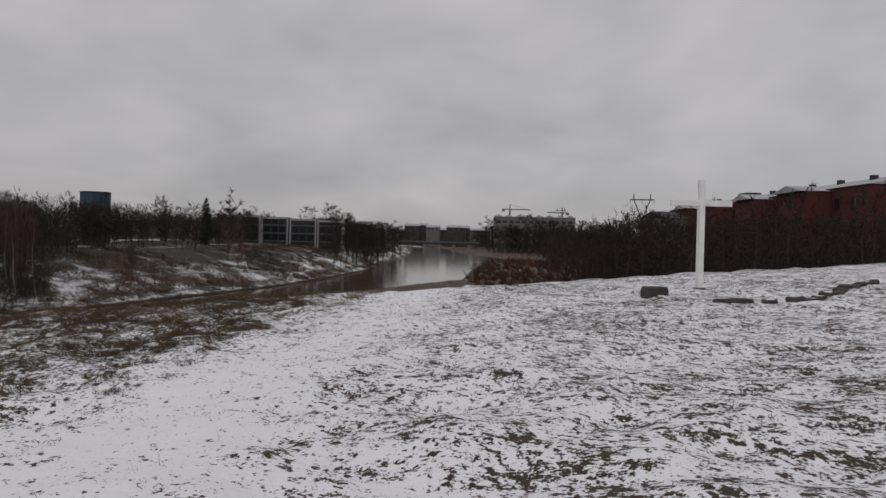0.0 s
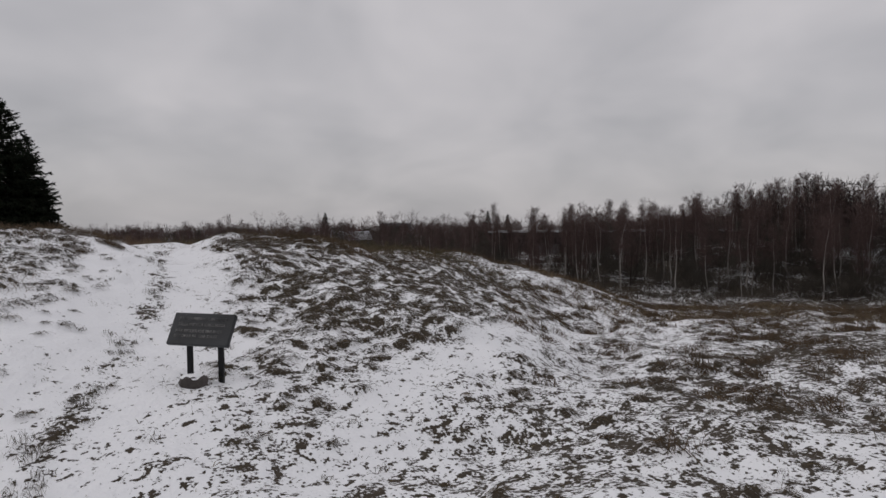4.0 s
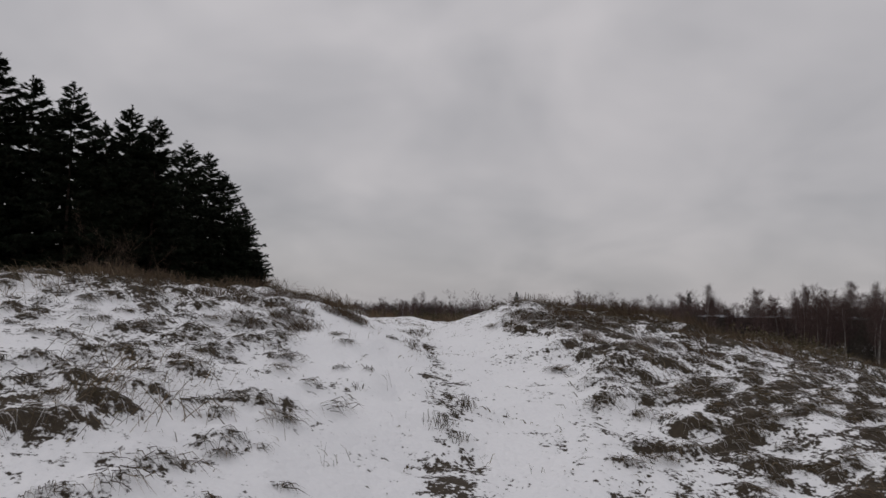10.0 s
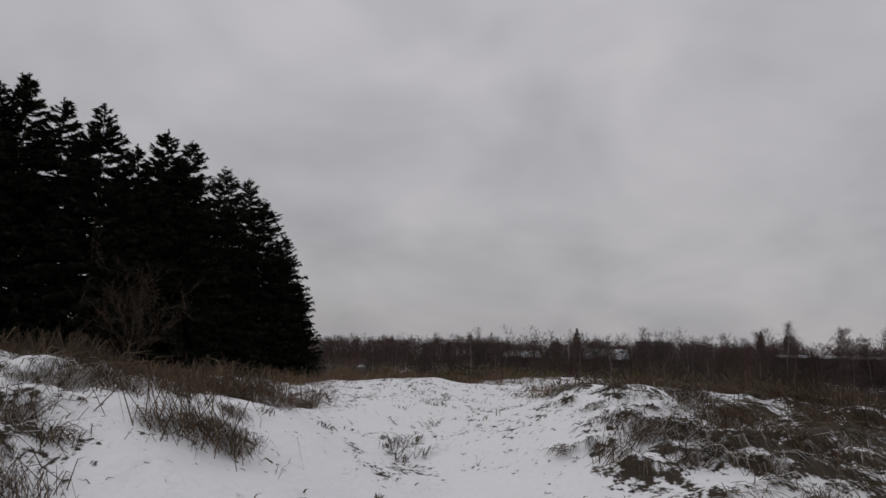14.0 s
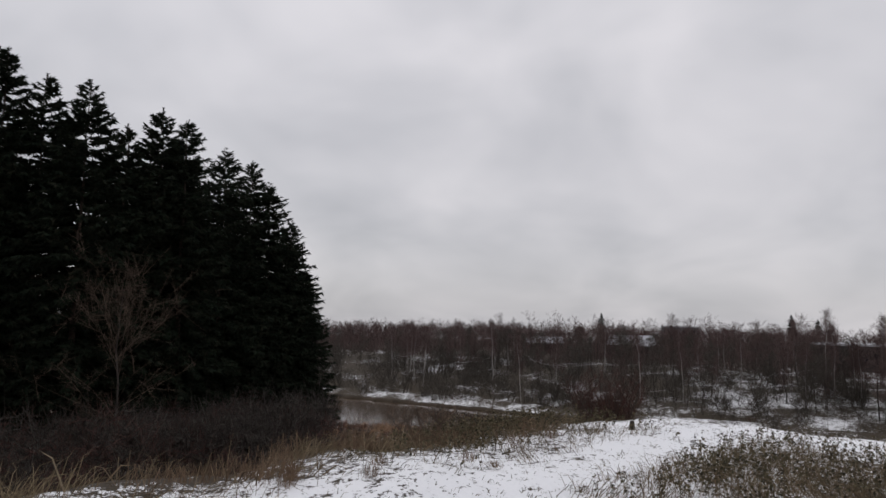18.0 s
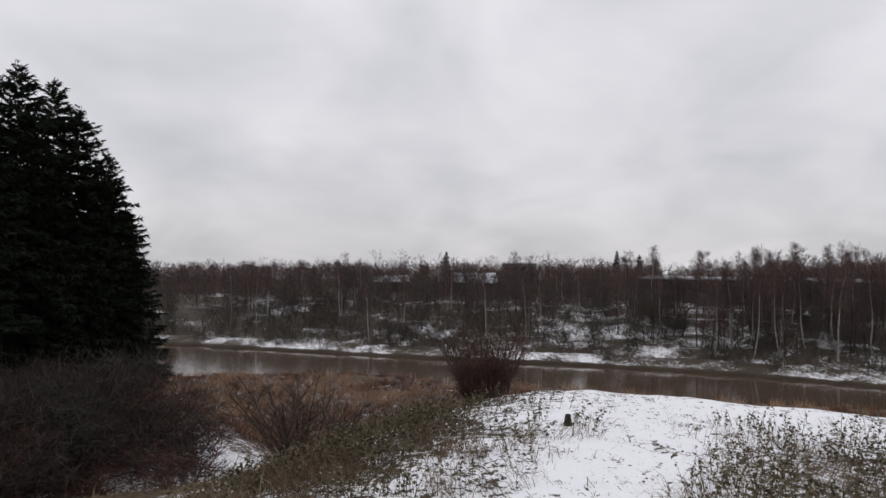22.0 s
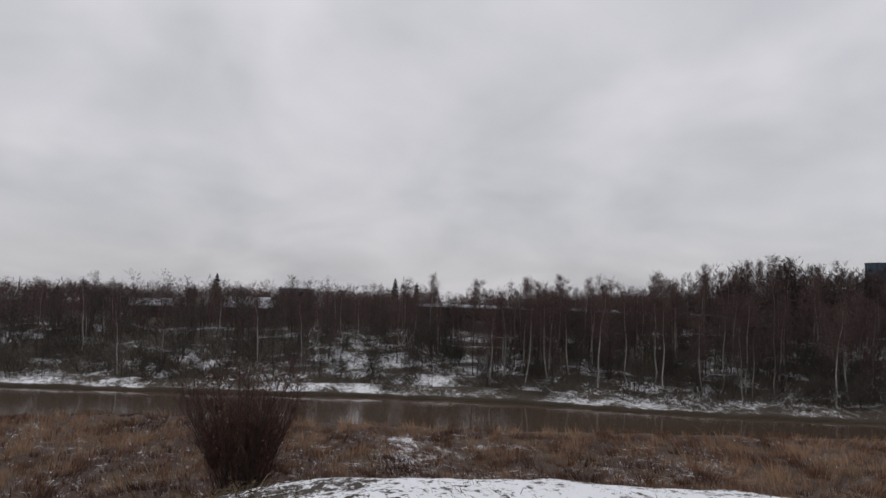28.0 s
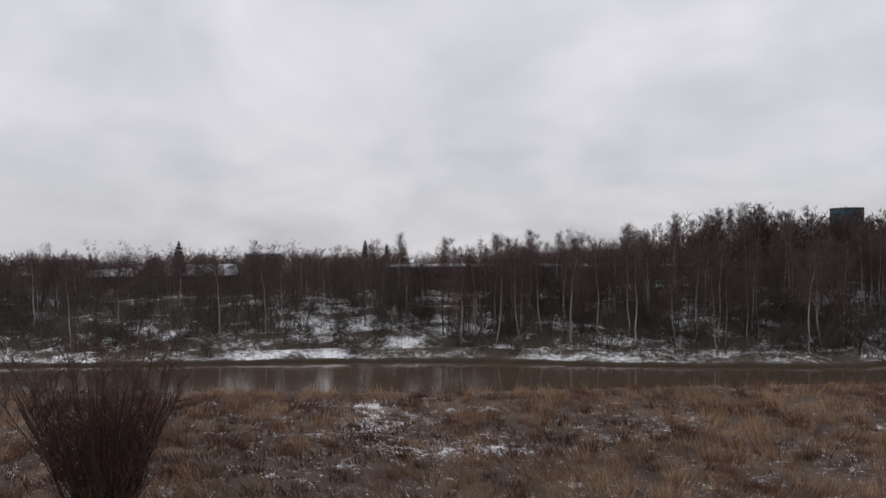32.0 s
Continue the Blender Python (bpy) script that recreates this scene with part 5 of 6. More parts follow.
tufts("meadow_grass", "tall brown grass along the meadow's edge", *strewn(17000, -30, -8, 8, 34, 405, lambda x, y: (plateau_side(x, y) < 2) * np.clip((plateau_side(x, y) + 8) / 4, 0, 1) * (x < -8 + 0.0 * y) * (0.1 + clumped(x, y, 37, 1.6)) * np.clip(off_path(x, y)[1] - 1.2, 0, 1) * (height(x, y, False) < 0.3)), 9, 0.24, 1.3, 0.012, M_GRASS, 5, 0.1)
tufts("path_grass", "thin grass stems standing out of the snow", *strewn(1500, -34, -6, -2, 16, 406, lambda x, y: on_top(x, y) * 0.6), 3, 0.13, 0.6, 0.0035, M_TUFT, 6, 0.05)

M_TUSSOCK = island_material("tussock_grass", [(0.045, 0.031, 0.022), (0.10, 0.068, 0.044), (0.062, 0.045, 0.03), (0.17, 0.125, 0.08)])
tufts("edge_grass", "tall brown grass along the brink of the meadow", *strewn(5200, -31, -9, 14, 34, 417, lambda x, y: np.exp(-((plateau_side(x, y) + 0.6) / 1.7) ** 2) * np.clip(off_path(x, y)[1] - 1.0, 0, 1) * (0.35 + clumped(x, y, 55, 1.5))), 16, 0.3, 0.9, 0.011, M_TUSSOCK, 17, 0.12)
M_DARKTUFT = island_material("dark_tuft", [(0.034, 0.026, 0.017), (0.07, 0.053, 0.033), (0.05, 0.042, 0.024), (0.13, 0.10, 0.062)])


def tussocks(label, x, y, size, mat, seed, blades=36, width=0.0055, tall=0.5, name="grass_tussocks"):
    """Domed clumps of dead grass: long blades that fall over one another, combed by the wind."""
    r = np.random.RandomState(seed)
    n = len(x)
    sz = size[0] + (size[1] - size[0]) * r.rand(n) ** 1.5
    top = sz * tall * (0.7 + 0.6 * r.rand(n))
    z = height(x, y)
    wind = 6.28 * soft_noise(x, y, 2.2, 77)
    drift = np.stack([np.cos(wind), np.sin(wind)], 1)
    k = np.repeat(np.arange(n), blades)
    m = len(k)
    a = r.rand(m) * 6.28
    out = np.stack([np.cos(a), np.sin(a)], 1) + drift[k] * 0.75
    s0 = np.stack([x[k], y[k]], 1) + r.normal(0, 0.42, (m, 2)) * sz[k, None]
    reach = sz[k] * (0.3 + 0.6 * r.rand(m))
    e0 = s0 + out * reach[:, None]
    start = np.concatenate([s0, (height(s0[:, 0], s0[:, 1]) + top[k] * 0.15)[:, None]], 1)
    end = np.concatenate([e0, (height(e0[:, 0], e0[:, 1]) + 0.01 + top[k] * 0.35 * r.rand(m) ** 2)[:, None]], 1)
    bend = np.zeros((m, 3))
    bend[:, 2] = top[k] * (0.55 + 0.5 * r.rand(m))
    np.random.seed(seed)
    leaf = slivers(start, end, width * (0.6 + 0.8 * r.rand(m)), bend=bend)
    return tagged(link_mesh(name, *leaf, mat), label, "grass", kind="stuff")


flank = lambda x, y: on_top(x, y) * np.clip((np.minimum(*off_path(x, y)) - 0.8) * 2, 0, 1)
tussocks("brown grass tussocks on the snowy meadow", *strewn(4600, -27, -9.2, 8, 31, 430, lambda x, y: on_top(x, y) * np.clip(off_path(x, y)[1] - 1.0, 0, 1) * (height(x, y, False) < 0.35) * np.clip((y - 9) / 5, 0.1, 1) * (0.12 + clumped(x, y, 61, 1.1))), (0.08, 0.26), M_TUSSOCK, 30, 44, 0.008)


def hummock_grass(label, field, share, blades, mat, seed, width=0.006, reach=1.0):
    """Dead grass that hangs over the downhill side of each hummock."""
    x, y, size, tall, way = field
    r = np.random.RandomState(seed)
    ok = r.rand(len(x)) < share
    x, y, size, tall, way = x[ok], y[ok], size[ok], tall[ok], way[ok]
    k = np.repeat(np.arange(len(x)), blades)
    m = len(k)
    a, b = size[k] * (r.rand(m) * 0.9 - 0.35), size[k] * r.normal(0, 0.6, m)
    across = np.stack([-way[:, 1], way[:, 0]], 1)
    comb = r.normal(0.25, 0.5, m)
    s0 = np.stack([x, y], 1)[k] + way[k] * a[:, None] + across[k] * b[:, None]
    ln = reach * size[k] * (0.5 + 1.1 * r.rand(m)) + 0.03
    e0 = s0 + (way[k] + across[k] * comb[:, None]) * ln[:, None]
    dome = np.clip(1 - (a / (1.1 * size[k])) ** 2 - (b / (1.4 * size[k])) ** 2, 0, 1)
    start = np.concatenate([s0, (height(s0[:, 0], s0[:, 1]) + tall[k] * dome)[:, None]], 1)
    end = np.concatenate([e0, (height(e0[:, 0], e0[:, 1]) + 0.015 + 0.5 * tall[k] * r.rand(m) ** 2)[:, None]], 1)
    bend = np.zeros((m, 3))
    bend[:, 2] = ln * (0.1 + 0.35 * r.rand(m))
    np.random.seed(seed)
    return tagged(link_mesh("hummock_grass", *slivers(start, end, width * (0.5 + r.rand(m)), bend=bend), mat), label, "grass", kind="stuff")


hummock_grass("dark dead grass hanging over snowy hummocks", TUSSOCKS, 0.95, 26, M_DARKTUFT, 31, 0.0045, 0.6)
M_FROST = island_material("snow_dusted_grass", [(0.30, 0.28, 0.26), (0.55, 0.54, 0.54), (0.20, 0.175, 0.15), (0.42, 0.40, 0.38)])
hummock_grass("grass blades dusted with snow on the hummocks", TUSSOCKS, 0.8, 10, M_FROST, 38, 0.0045, 0.65)
hummock_grass("pale straw blades falling over snowy hummocks", TUSSOCKS, np.where(TUSSOCKS[1] > 5.5, 0.75, 0.35), 10, M_GRASS, 32, 0.004, 0.65)
# shaggy clumps on both sides of the track where it tops the rampart
rc = np.random.RandomState(520)
clumps = np.concatenate([np.stack([rc.normal(x, w, n), rc.normal(y, w, n)], 1) for x, y, n, w in ((-21.7, 3.9, 22, 0.22), (-21.45, 4.25, 14, 0.13), (-22.0, 4.75, 6, 0.07), (-21.2, 4.75, 8, 0.1), (-20.8, 4.1, 12, 0.25), (-20.4, 4.2, 6, 0.15), (-21.3, 6.6, 7, 0.12), (-21.0, 6.95, 6, 0.1), (-21.6, 7.1, 8, 0.16), (-21.2, 7.6, 9, 0.2), (-22.1, 7.2, 8, 0.2), (-22.7, 7.7, 10, 0.3), (-20.5, 7.1, 6, 0.2), (-20.2, 7.7, 8, 0.25), (-22.0, 8.3, 10, 0.3))])
tussocks("shaggy brown grass clumps beside the trodden crest", clumps[:, 0], clumps[:, 1], (0.07, 0.17), M_TUSSOCK, 521, 110, 0.0034, 0.35)
tussocks("snow-dusted blades on the clumps beside the crest", clumps[::2, 0] + 0.03, clumps[::2, 1] + 0.03, (0.07, 0.15), M_FROST, 522, 50, 0.0034, 0.42)
tussocks("thick dry grass on the crest of the rampart", *strewn(1500, -24.3, -20.6, -6, 11, 433, lambda x, y: flank(x, y) * np.where(y > 5, 0.22, 1.0) * (0.25 + clumped(x, y, 64, 1.0))), (0.10, 0.28), M_TUSSOCK, 33, 90, 0.0042, 0.6)
tussocks("small dark tufts along the middle of the track", *strewn(2600, -22.5, -12.5, 3, 7, 434, lambda x, y: np.exp(-((off_path(x, y)[0] - 0.04) / 0.1) ** 2) * clumped(x, y, 65, 0.5)), (0.03, 0.10), M_DARKTUFT, 34, 24, 0.004, 0.7)
tussocks("small dark tufts scattered over the snow", *strewn(2600, -24, 6, -2, 30, 435, lambda x, y: on_top(x, y) * (0.05 + 0.5 * clumped(x, y, 66, 0.9))), (0.03, 0.09), M_DARKTUFT, 35, 14, 0.006, 0.6)
M_RUST = island_material("rusty_grass", [(0.10, 0.062, 0.042), (0.18, 0.12, 0.08), (0.075, 0.05, 0.035), (0.26, 0.19, 0.12)])
tussocks("rusty straw clumps along the snowy brink", *strewn(2600, -31.5, -23, -5, 8, 436, lambda x, y: np.exp(-((plateau_side(x, y) + 0.5) / 0.7) ** 2) * (0.1 + 0.8 * clumped(x, y, 67, 0.8))), (0.08, 0.24), M_RUST, 37, 60, 0.0045, 0.9)

M_WEED = island_material("weed_leaves", [(0.03, 0.028, 0.019), (0.075, 0.066, 0.036), (0.15, 0.12, 0.075), (0.05, 0.042, 0.028)])


def weeds(label, x, y, seed):
    """Low withered herbs: a stem each and small hanging leaves."""
    r = np.random.RandomState(seed)
    n = len(x)
    tall = 0.12 + 0.22 * r.rand(n)
    base = np.stack([x, y, height(x, y) - 0.02], 1)
    lean = r.normal(0, 0.25, (n, 3)); lean[:, 2] = 1
    np.random.seed(seed)
    stems = slivers(base, base + lean * tall[:, None], np.full(n, 0.008))
    q = 9
    k = np.repeat(np.arange(n), q)
    s = base[k] + lean[k] * (tall[k] * (0.35 + 0.65 * r.rand(n * q)))[:, None]
    d = r.normal(0, 1, (n * q, 3)); d[:, 2] = d[:, 2] * 0.4 - 0.5
    d /= np.linalg.norm(d, axis=1, keepdims=True)
    e = s + d * (0.018 + 0.03 * r.rand(n * q))[:, None]
    side = np.cross(d, r.normal(size=d.shape)); side /= np.linalg.norm(side, axis=1, keepdims=True)
    w = (0.006 + 0.009 * r.rand(n * q))[:, None]
    mid = (s + e) / 2
    v = np.stack([s, mid - side * w, e, mid + side * w], 1).reshape(-1, 3)
    leaves = v, np.arange(4 * n * q).reshape(-1, 4)
    return tagged(link_mesh("weeds", *joined(stems, leaves), M_WEED), label, "weeds", kind="stuff")


weeds("patch of dark withered weeds in the snow", *strewn(8000, -31, -23, 7, 15, 410, lambda x, y: on_top(x, y) * (blob(x, y, -26.8, 10.7, 3.2, 2.2, 35) + 0.8 * blob(x, y, -28.8, 12.4, 1.3, 1.1)) * np.clip((off_path(x, y)[0] - 0.45) / 0.3, 0, 1) * (0.5 + clumped(x, y, 41))), 11)
weeds("fringe of withered weeds along the crest's edge", *strewn(15000, -34, -25, 2.5, 11, 411, lambda x, y: np.exp(-((plateau_side(x, y) - 0.3) / 0.9) ** 2) * np.clip((10.2 - y) / 2, 0, 1) * np.clip((y - 5.3) / 1.2, 0, 1) * (0.15 + clumped(x, y, 43))), 12)
tufts("weed_grass", "straw grass among the withered weeds", *strewn(7200, -31, -22.5, 7, 15, 412, lambda x, y: on_top(x, y) * blob(x, y, -26.7, 10.3, 3.3, 2.2, 35) * np.clip((off_path(x, y)[0] - 0.4) / 0.3, 0, 1)), 11, 0.22, 1.1, 0.0055, M_GRASS, 13, 0.08)


def reeds(label, count, box_, seed, tall, keep, mat, width=0.05, blades=20, spread=0.2):
    """Stands of dead reed in clumps, leaning as the wind left them."""
    r = np.random.RandomState(seed)
    cx, cy = strewn(count // blades, *box_, seed, keep)
    size = 0.6 + 0.8 * r.rand(len(cx))
    k = np.repeat(np.arange(len(cx)), blades)
    n = len(k)
    x, y = cx[k] + r.normal(0, spread, n) * size[k], cy[k] + r.normal(0, spread, n) * size[k]
    d = line_distance(x, y, FAR_SHORE)
    rim = np.where(inside(x, y, FAR_LAND), WATER + np.interp(d, [0, 0.6, 3, 3.6], [0.3, 0.48, 0.9, 0.4]), -99)
    base = np.stack([x, y, np.maximum(height(x, y), rim) - 0.05], 1)
    out = np.stack([x - cx[k], y - cy[k]], 1) / spread * 0.22
    comb = 6.28 * soft_noise(cx, cy, 6, 78)
    up = np.stack([out[:, 0] + 0.3 * np.cos(comb[k]) + r.normal(0, 0.16, n), out[:, 1] + 0.3 * np.sin(comb[k]) + r.normal(0, 0.16, n), np.ones(n)], 1)
    np.random.seed(seed)
    v, f = slivers(base, base + up * (tall * size[k] * (0.45 + 0.75 * r.rand(n)))[:, None], width * (0.5 + r.rand(n)))
    return tagged(link_mesh("reeds", v, f, mat), label, "reeds", kind="stuff")


def in_marsh(x, y):
    s, far = plateau_side(x, y), inside(x, y, FAR_LAND)
    dr = line_distance(x, y, RIVER, True)
    return (~far) * (~inside(x, y, RIVER)) * (s > 9) * (height(x, y, False) < -6.5) * np.where(dr < 2.5, 0, 1) * (1 - 0.9 * (snow_cover(x, y) > 0.42))


M_REED1 = island_material("brown_reed", [(0.062, 0.030, 0.021), (0.09, 0.044, 0.030), (0.043, 0.022, 0.018), (0.125, 0.07, 0.042)])
M_REED2 = island_material("pale_reed", [(0.25, 0.155, 0.096), (0.38, 0.25, 0.16), (0.15, 0.085, 0.055)])
M_REED3 = island_material("tan_reed", [(0.115, 0.06, 0.039), (0.19, 0.102, 0.064), (0.066, 0.032, 0.023)])
stand = lambda x, y: 0.95 * soft_noise(x, y, 0.8, 81) + 0.95 * soft_noise(x, y, 3.2, 82) + 0.75 * soft_noise(x, y, 11, 83)
REED_BOX = (-112, -36, -4, 90)
reeds("pale straw-coloured reeds on the flats by the river", 210000, REED_BOX, 420, 0.7, lambda x, y: in_marsh(x, y) * (stand(x, y) > 1.42), M_REED2, 0.035)
reeds("tan reeds on the flats by the river", 210000, REED_BOX, 421, 0.55, lambda x, y: in_marsh(x, y) * (stand(x, y) < 1.5) * (stand(x, y) > 1.12), M_REED3, 0.04)
reeds("reddish-brown sedge on the flats by the river", 210000, REED_BOX, 423, 0.45, lambda x, y: in_marsh(x, y) * (stand(x, y) < 1.2), M_REED1, 0.045)
reeds("brown reeds on the spit downriver", 40000, (-30, 60, 90, 340), 422, 1.6, lambda x, y: in_marsh(x, y) * (x > 5), M_REED1, 0.16)


def far_foot(x, y):
    d = line_distance(x, y, FAR_SHORE)
    return inside(x, y, FAR_LAND) * (d > 0.2) * np.clip((5.5 - d) / 4, 0, 1) * np.clip((y - 84) / 20, 0.02, 1)


reeds("brown reeds along the foot of the far bank", 150000, (-130, -8, -20, 260), 424, 0.7, far_foot, M_REED1, 0.07)
reeds("brown dead grass on the slope below the white-framed houses", 70000, (-72, -22, 99, 248), 426, 0.55, lambda x, y: inside(x, y, OPEN_BANK) * inside(x, y, FAR_LAND) * (line_distance(x, y, FAR_SHORE) > 2) * np.clip((soft_noise(x, y, 5.0, 84) - 0.45) * 6, 0, 1), M_REED1, 0.12, 20, 0.5)
reeds("dark sedge along the foot of the far bank", 90000, (-130, -40, -20, 110), 425, 0.5, far_foot, M_DARKTUFT, 0.07)


# ---- buildings and the far distance ----
M_BRICK = material("red_brick", (0.08, 0.024, 0.022), 0.85, 0.25, 0.6, 6, 0.1, base2=(0.08, 0.024, 0.022))
M_ROOF = material("snowy_roof", (0.46, 0.47, 0.49), 0.8, 0.15, 0.25, 3, 0.1, base2=(0.30, 0.30, 0.32))
M_DARKROOF = material("dark_roofing", (0.05, 0.05, 0.055), 0.8, 0.3, 0.4, 4, 0.1)
M_GLASS = material("dark_glass", (0.02, 0.025, 0.03), 0.12, 0.2, 0.5, 4, 0.0, spec=0.6)
M_TEAL = material("teal_glass", (0.018, 0.065, 0.115), 0.25, 0.25, 0.12, 1.5, 0.0, spec=0.5)
M_TEALBAND = material("blue_band", (0.03, 0.06, 0.085), 0.4, 0.2, 0.3, 3, 0.0)
M_DARKWALL = material("dark_cladding", (0.055, 0.05, 0.048), 0.75, 0.3, 0.4, 5, 0.1)
M_GREYWALL = material("grey_render", (0.16, 0.16, 0.165), 0.8, 0.2, 0.4, 5, 0.1)
M_PALEWALL = material("pale_render", (0.33, 0.33, 0.34), 0.8, 0.15, 0.3, 4, 0.1)
M_STEEL = material("grey_steel", (0.13, 0.14, 0.15), 0.6, 0.2, 0.8, 6, 0.0, metal=0.3)
M_CONC = material("concrete", (0.22, 0.215, 0.21), 0.85, 0.2, 0.5, 5, 0.1)


def gable(bm, length, depth, z0, rise, m, over=0.4):
    """A solid gable roof along x."""
    a, b = length / 2 + over, depth / 2 + over
    pts = [(-a, -b, z0), (-a, b, z0), (-a, 0, z0 + rise), (a, -b, z0), (a, b, z0), (a, 0, z0 + rise)]
    v = [bm.verts.new(m @ Vector(p)) for p in pts]
    for f in ((0, 1, 2), (3, 5, 4), (0, 2, 5, 3), (1, 4, 5, 2), (0, 3, 4, 1)):
        bm.faces.new([v[i] for i in f])
    bmesh.ops.recalc_face_normals(bm, faces=bm.faces)
    return bm


def window_row(house, n, width, tall, x0, step, y, z, mat=None, frame=None):
    for k in range(n):
        w = part("window", boxed((width, 0.16, tall), pose(x0 + k * step, y, z)), mat or M_GLASS, house)
        if frame:
            part("window_frame", boxed((width + 0.3, 0.1, 0.14), pose(x0 + k * step, y - 0.02, z - tall / 2 - 0.07)), frame, w)


def house_at(name, label, x, y, z, turn, category="building"):
    h = tagged(new(name), label, category)
    h.matrix_basis = pose(x, y, z, 0, 0, turn)
    return h


# long red brick works with snowy roofs
red = house_at("brick_factory", "long red brick factory with snow on its roofs", 108.5, 228, -5, 86.5)
part("wall", boxed((152, 26, 21), pose(0, 0, 10.5)), M_BRICK, red)
part("roof", gable(bmesh.new(), 152, 26, 21.02, 3.2, Matrix.Identity(4)), M_ROOF, red)
for x, w, t in ((-52, 16, 20.4), (-22, 12, 20.2), (8, 12, 20.2), (38, 14, 20.0)):
    part("wing", boxed((w, 8, t), pose(x, 15, t / 2)), M_BRICK, red)
    part("wing_roof", gable(bmesh.new(), 10, w, t + 0.01, 1.7, pose(x, 15, 0, 0, 0, 90)), M_ROOF, red)
part("roof_box", boxed((7, 5, 2.2), pose(12, 4, 23.6)), M_DARKROOF, red)
for x in (-60, -45, -30, -12, -4, 20, 44):
    part("vent", boxed((1.4, 1.4, 1.8), pose(x, 3, 23.6)), M_DARKROOF, red)
for z in (7, 12, 17):
    window_row(red, 20, 2.2, 2.8, -70, 7.2, 13.05, z)
shed = house_at("brick_hall", "narrow grey gabled hall behind the trees", 74, 236, z_at(74, 236) - 0.3, 20)
top = 10.4 - z_at(74, 236)
part("wall", boxed((9, 13, top), pose(0, 0, top / 2)), M_GREYWALL, shed)
part("roof", gable(bmesh.new(), 9, 13, top + 0.02, 2.4, Matrix.Identity(4)), M_DARKROOF, shed)
window_row(shed, 3, 1.2, 1.6, -2.6, 2.6, -6.55, top - 3)
hall = house_at("long_hall", "long pale hall with a snowy saw-tooth roof", 80, 558, z_at(80, 558) - 0.3, -9)
top = 19.8 - z_at(80, 558)
part("wall", boxed((64, 20, top), pose(0, 0, top / 2)), M_GREYWALL, hall)
for k in range(8):
    part("roof", gable(bmesh.new(), 20, 7.6, top + 0.02, 1.8, pose(-28 + 8 * k, 0, 0, 0, 0, 90), 0.1), M_ROOF, hall)
window_row(hall, 12, 3.2, 2.0, -28, 5.1, -10.05, top - 4)

# modern blocks with white frames above the far bank
white = house_at("apartment_house", "modern low apartment house with white frames", -56, 252, -2.9, 2)
for n, (x, w, t) in enumerate(((-13, 9, 10.6), (-3.2, 8.5, 10.2), (6.6, 8.5, 9.8), (16, 8, 9.4))):
    block = part("block", boxed((w, 9, t), pose(x, 0, t / 2)), M_DARKWALL, white)
    part("frame_top", boxed((w + 0.8, 9.6, 0.7), pose(x, 0, t + 0.3)), M_PALEWALL, block)
    for k in (-0.5, 0.5):
        part("frame_side", boxed((0.5, 9.6, t), pose(x + k * (w + 0.3), 0, t / 2)), M_PALEWALL, block)
    for z in (2.4, 5.2, 8.0):
        part("balcony", boxed((w - 0.4, 0.5, 0.3), pose(x, -4.75, z)), M_STEEL, block)
        for k in range(3):
            part("window", boxed((w / 4, 0.15, 1.9), pose(x + (k - 1) * w / 3.3, -4.55, z + 1.4)), M_GLASS, block)
flat = house_at("apartment_house", "long flat-roofed house on the rise, dusted with snow", -46, 331, -4, 4)
part("wall", boxed((30, 12, 11.2), pose(0, 0, 5.6)), M_DARKWALL, flat)
part("roof", boxed((31, 13, 0.5), pose(0, 0, 11.46)), M_ROOF, flat)
part("roof_house", boxed((11, 8, 2.0), pose(-8, 0, 12.72)), M_PALEWALL, flat)
for z in (3, 6.4, 9):
    window_row(flat, 9, 1.8, 1.6, -14, 3.5, -6.05, z)

# round blue-green office tower
tower = house_at("office_tower", "round blue-green glass office tower", -176.8, 365, z_at(-176.8, 365) - 0.3, 26)
R, H = 7.0, 21.0 - z_at(-176.8, 365)


def drum(radius, depth, z):
    bm = bmesh.new()
    bmesh.ops.create_cone(bm, segments=48, radius1=radius, radius2=radius, depth=depth, cap_ends=True, matrix=pose(0, 0, z))
    return bm


part("facade", drum(R, H, H / 2), M_TEAL, tower)
for k in range(1, int(H / 3)):
    part("floor_band", drum(R + 0.1, 0.5, 3 * k), M_TEALBAND, tower)
for k in range(24):
    a = k * math.pi / 12
    part("mullion", boxed((0.2, 0.2, H), pose((R + 0.08) * math.cos(a), (R + 0.08) * math.sin(a), H / 2, 0, 0, math.degrees(a))), M_TEALBAND, tower)
part("roof", drum(R + 0.3, 0.7, H + 0.36), M_DARKROOF, tower)


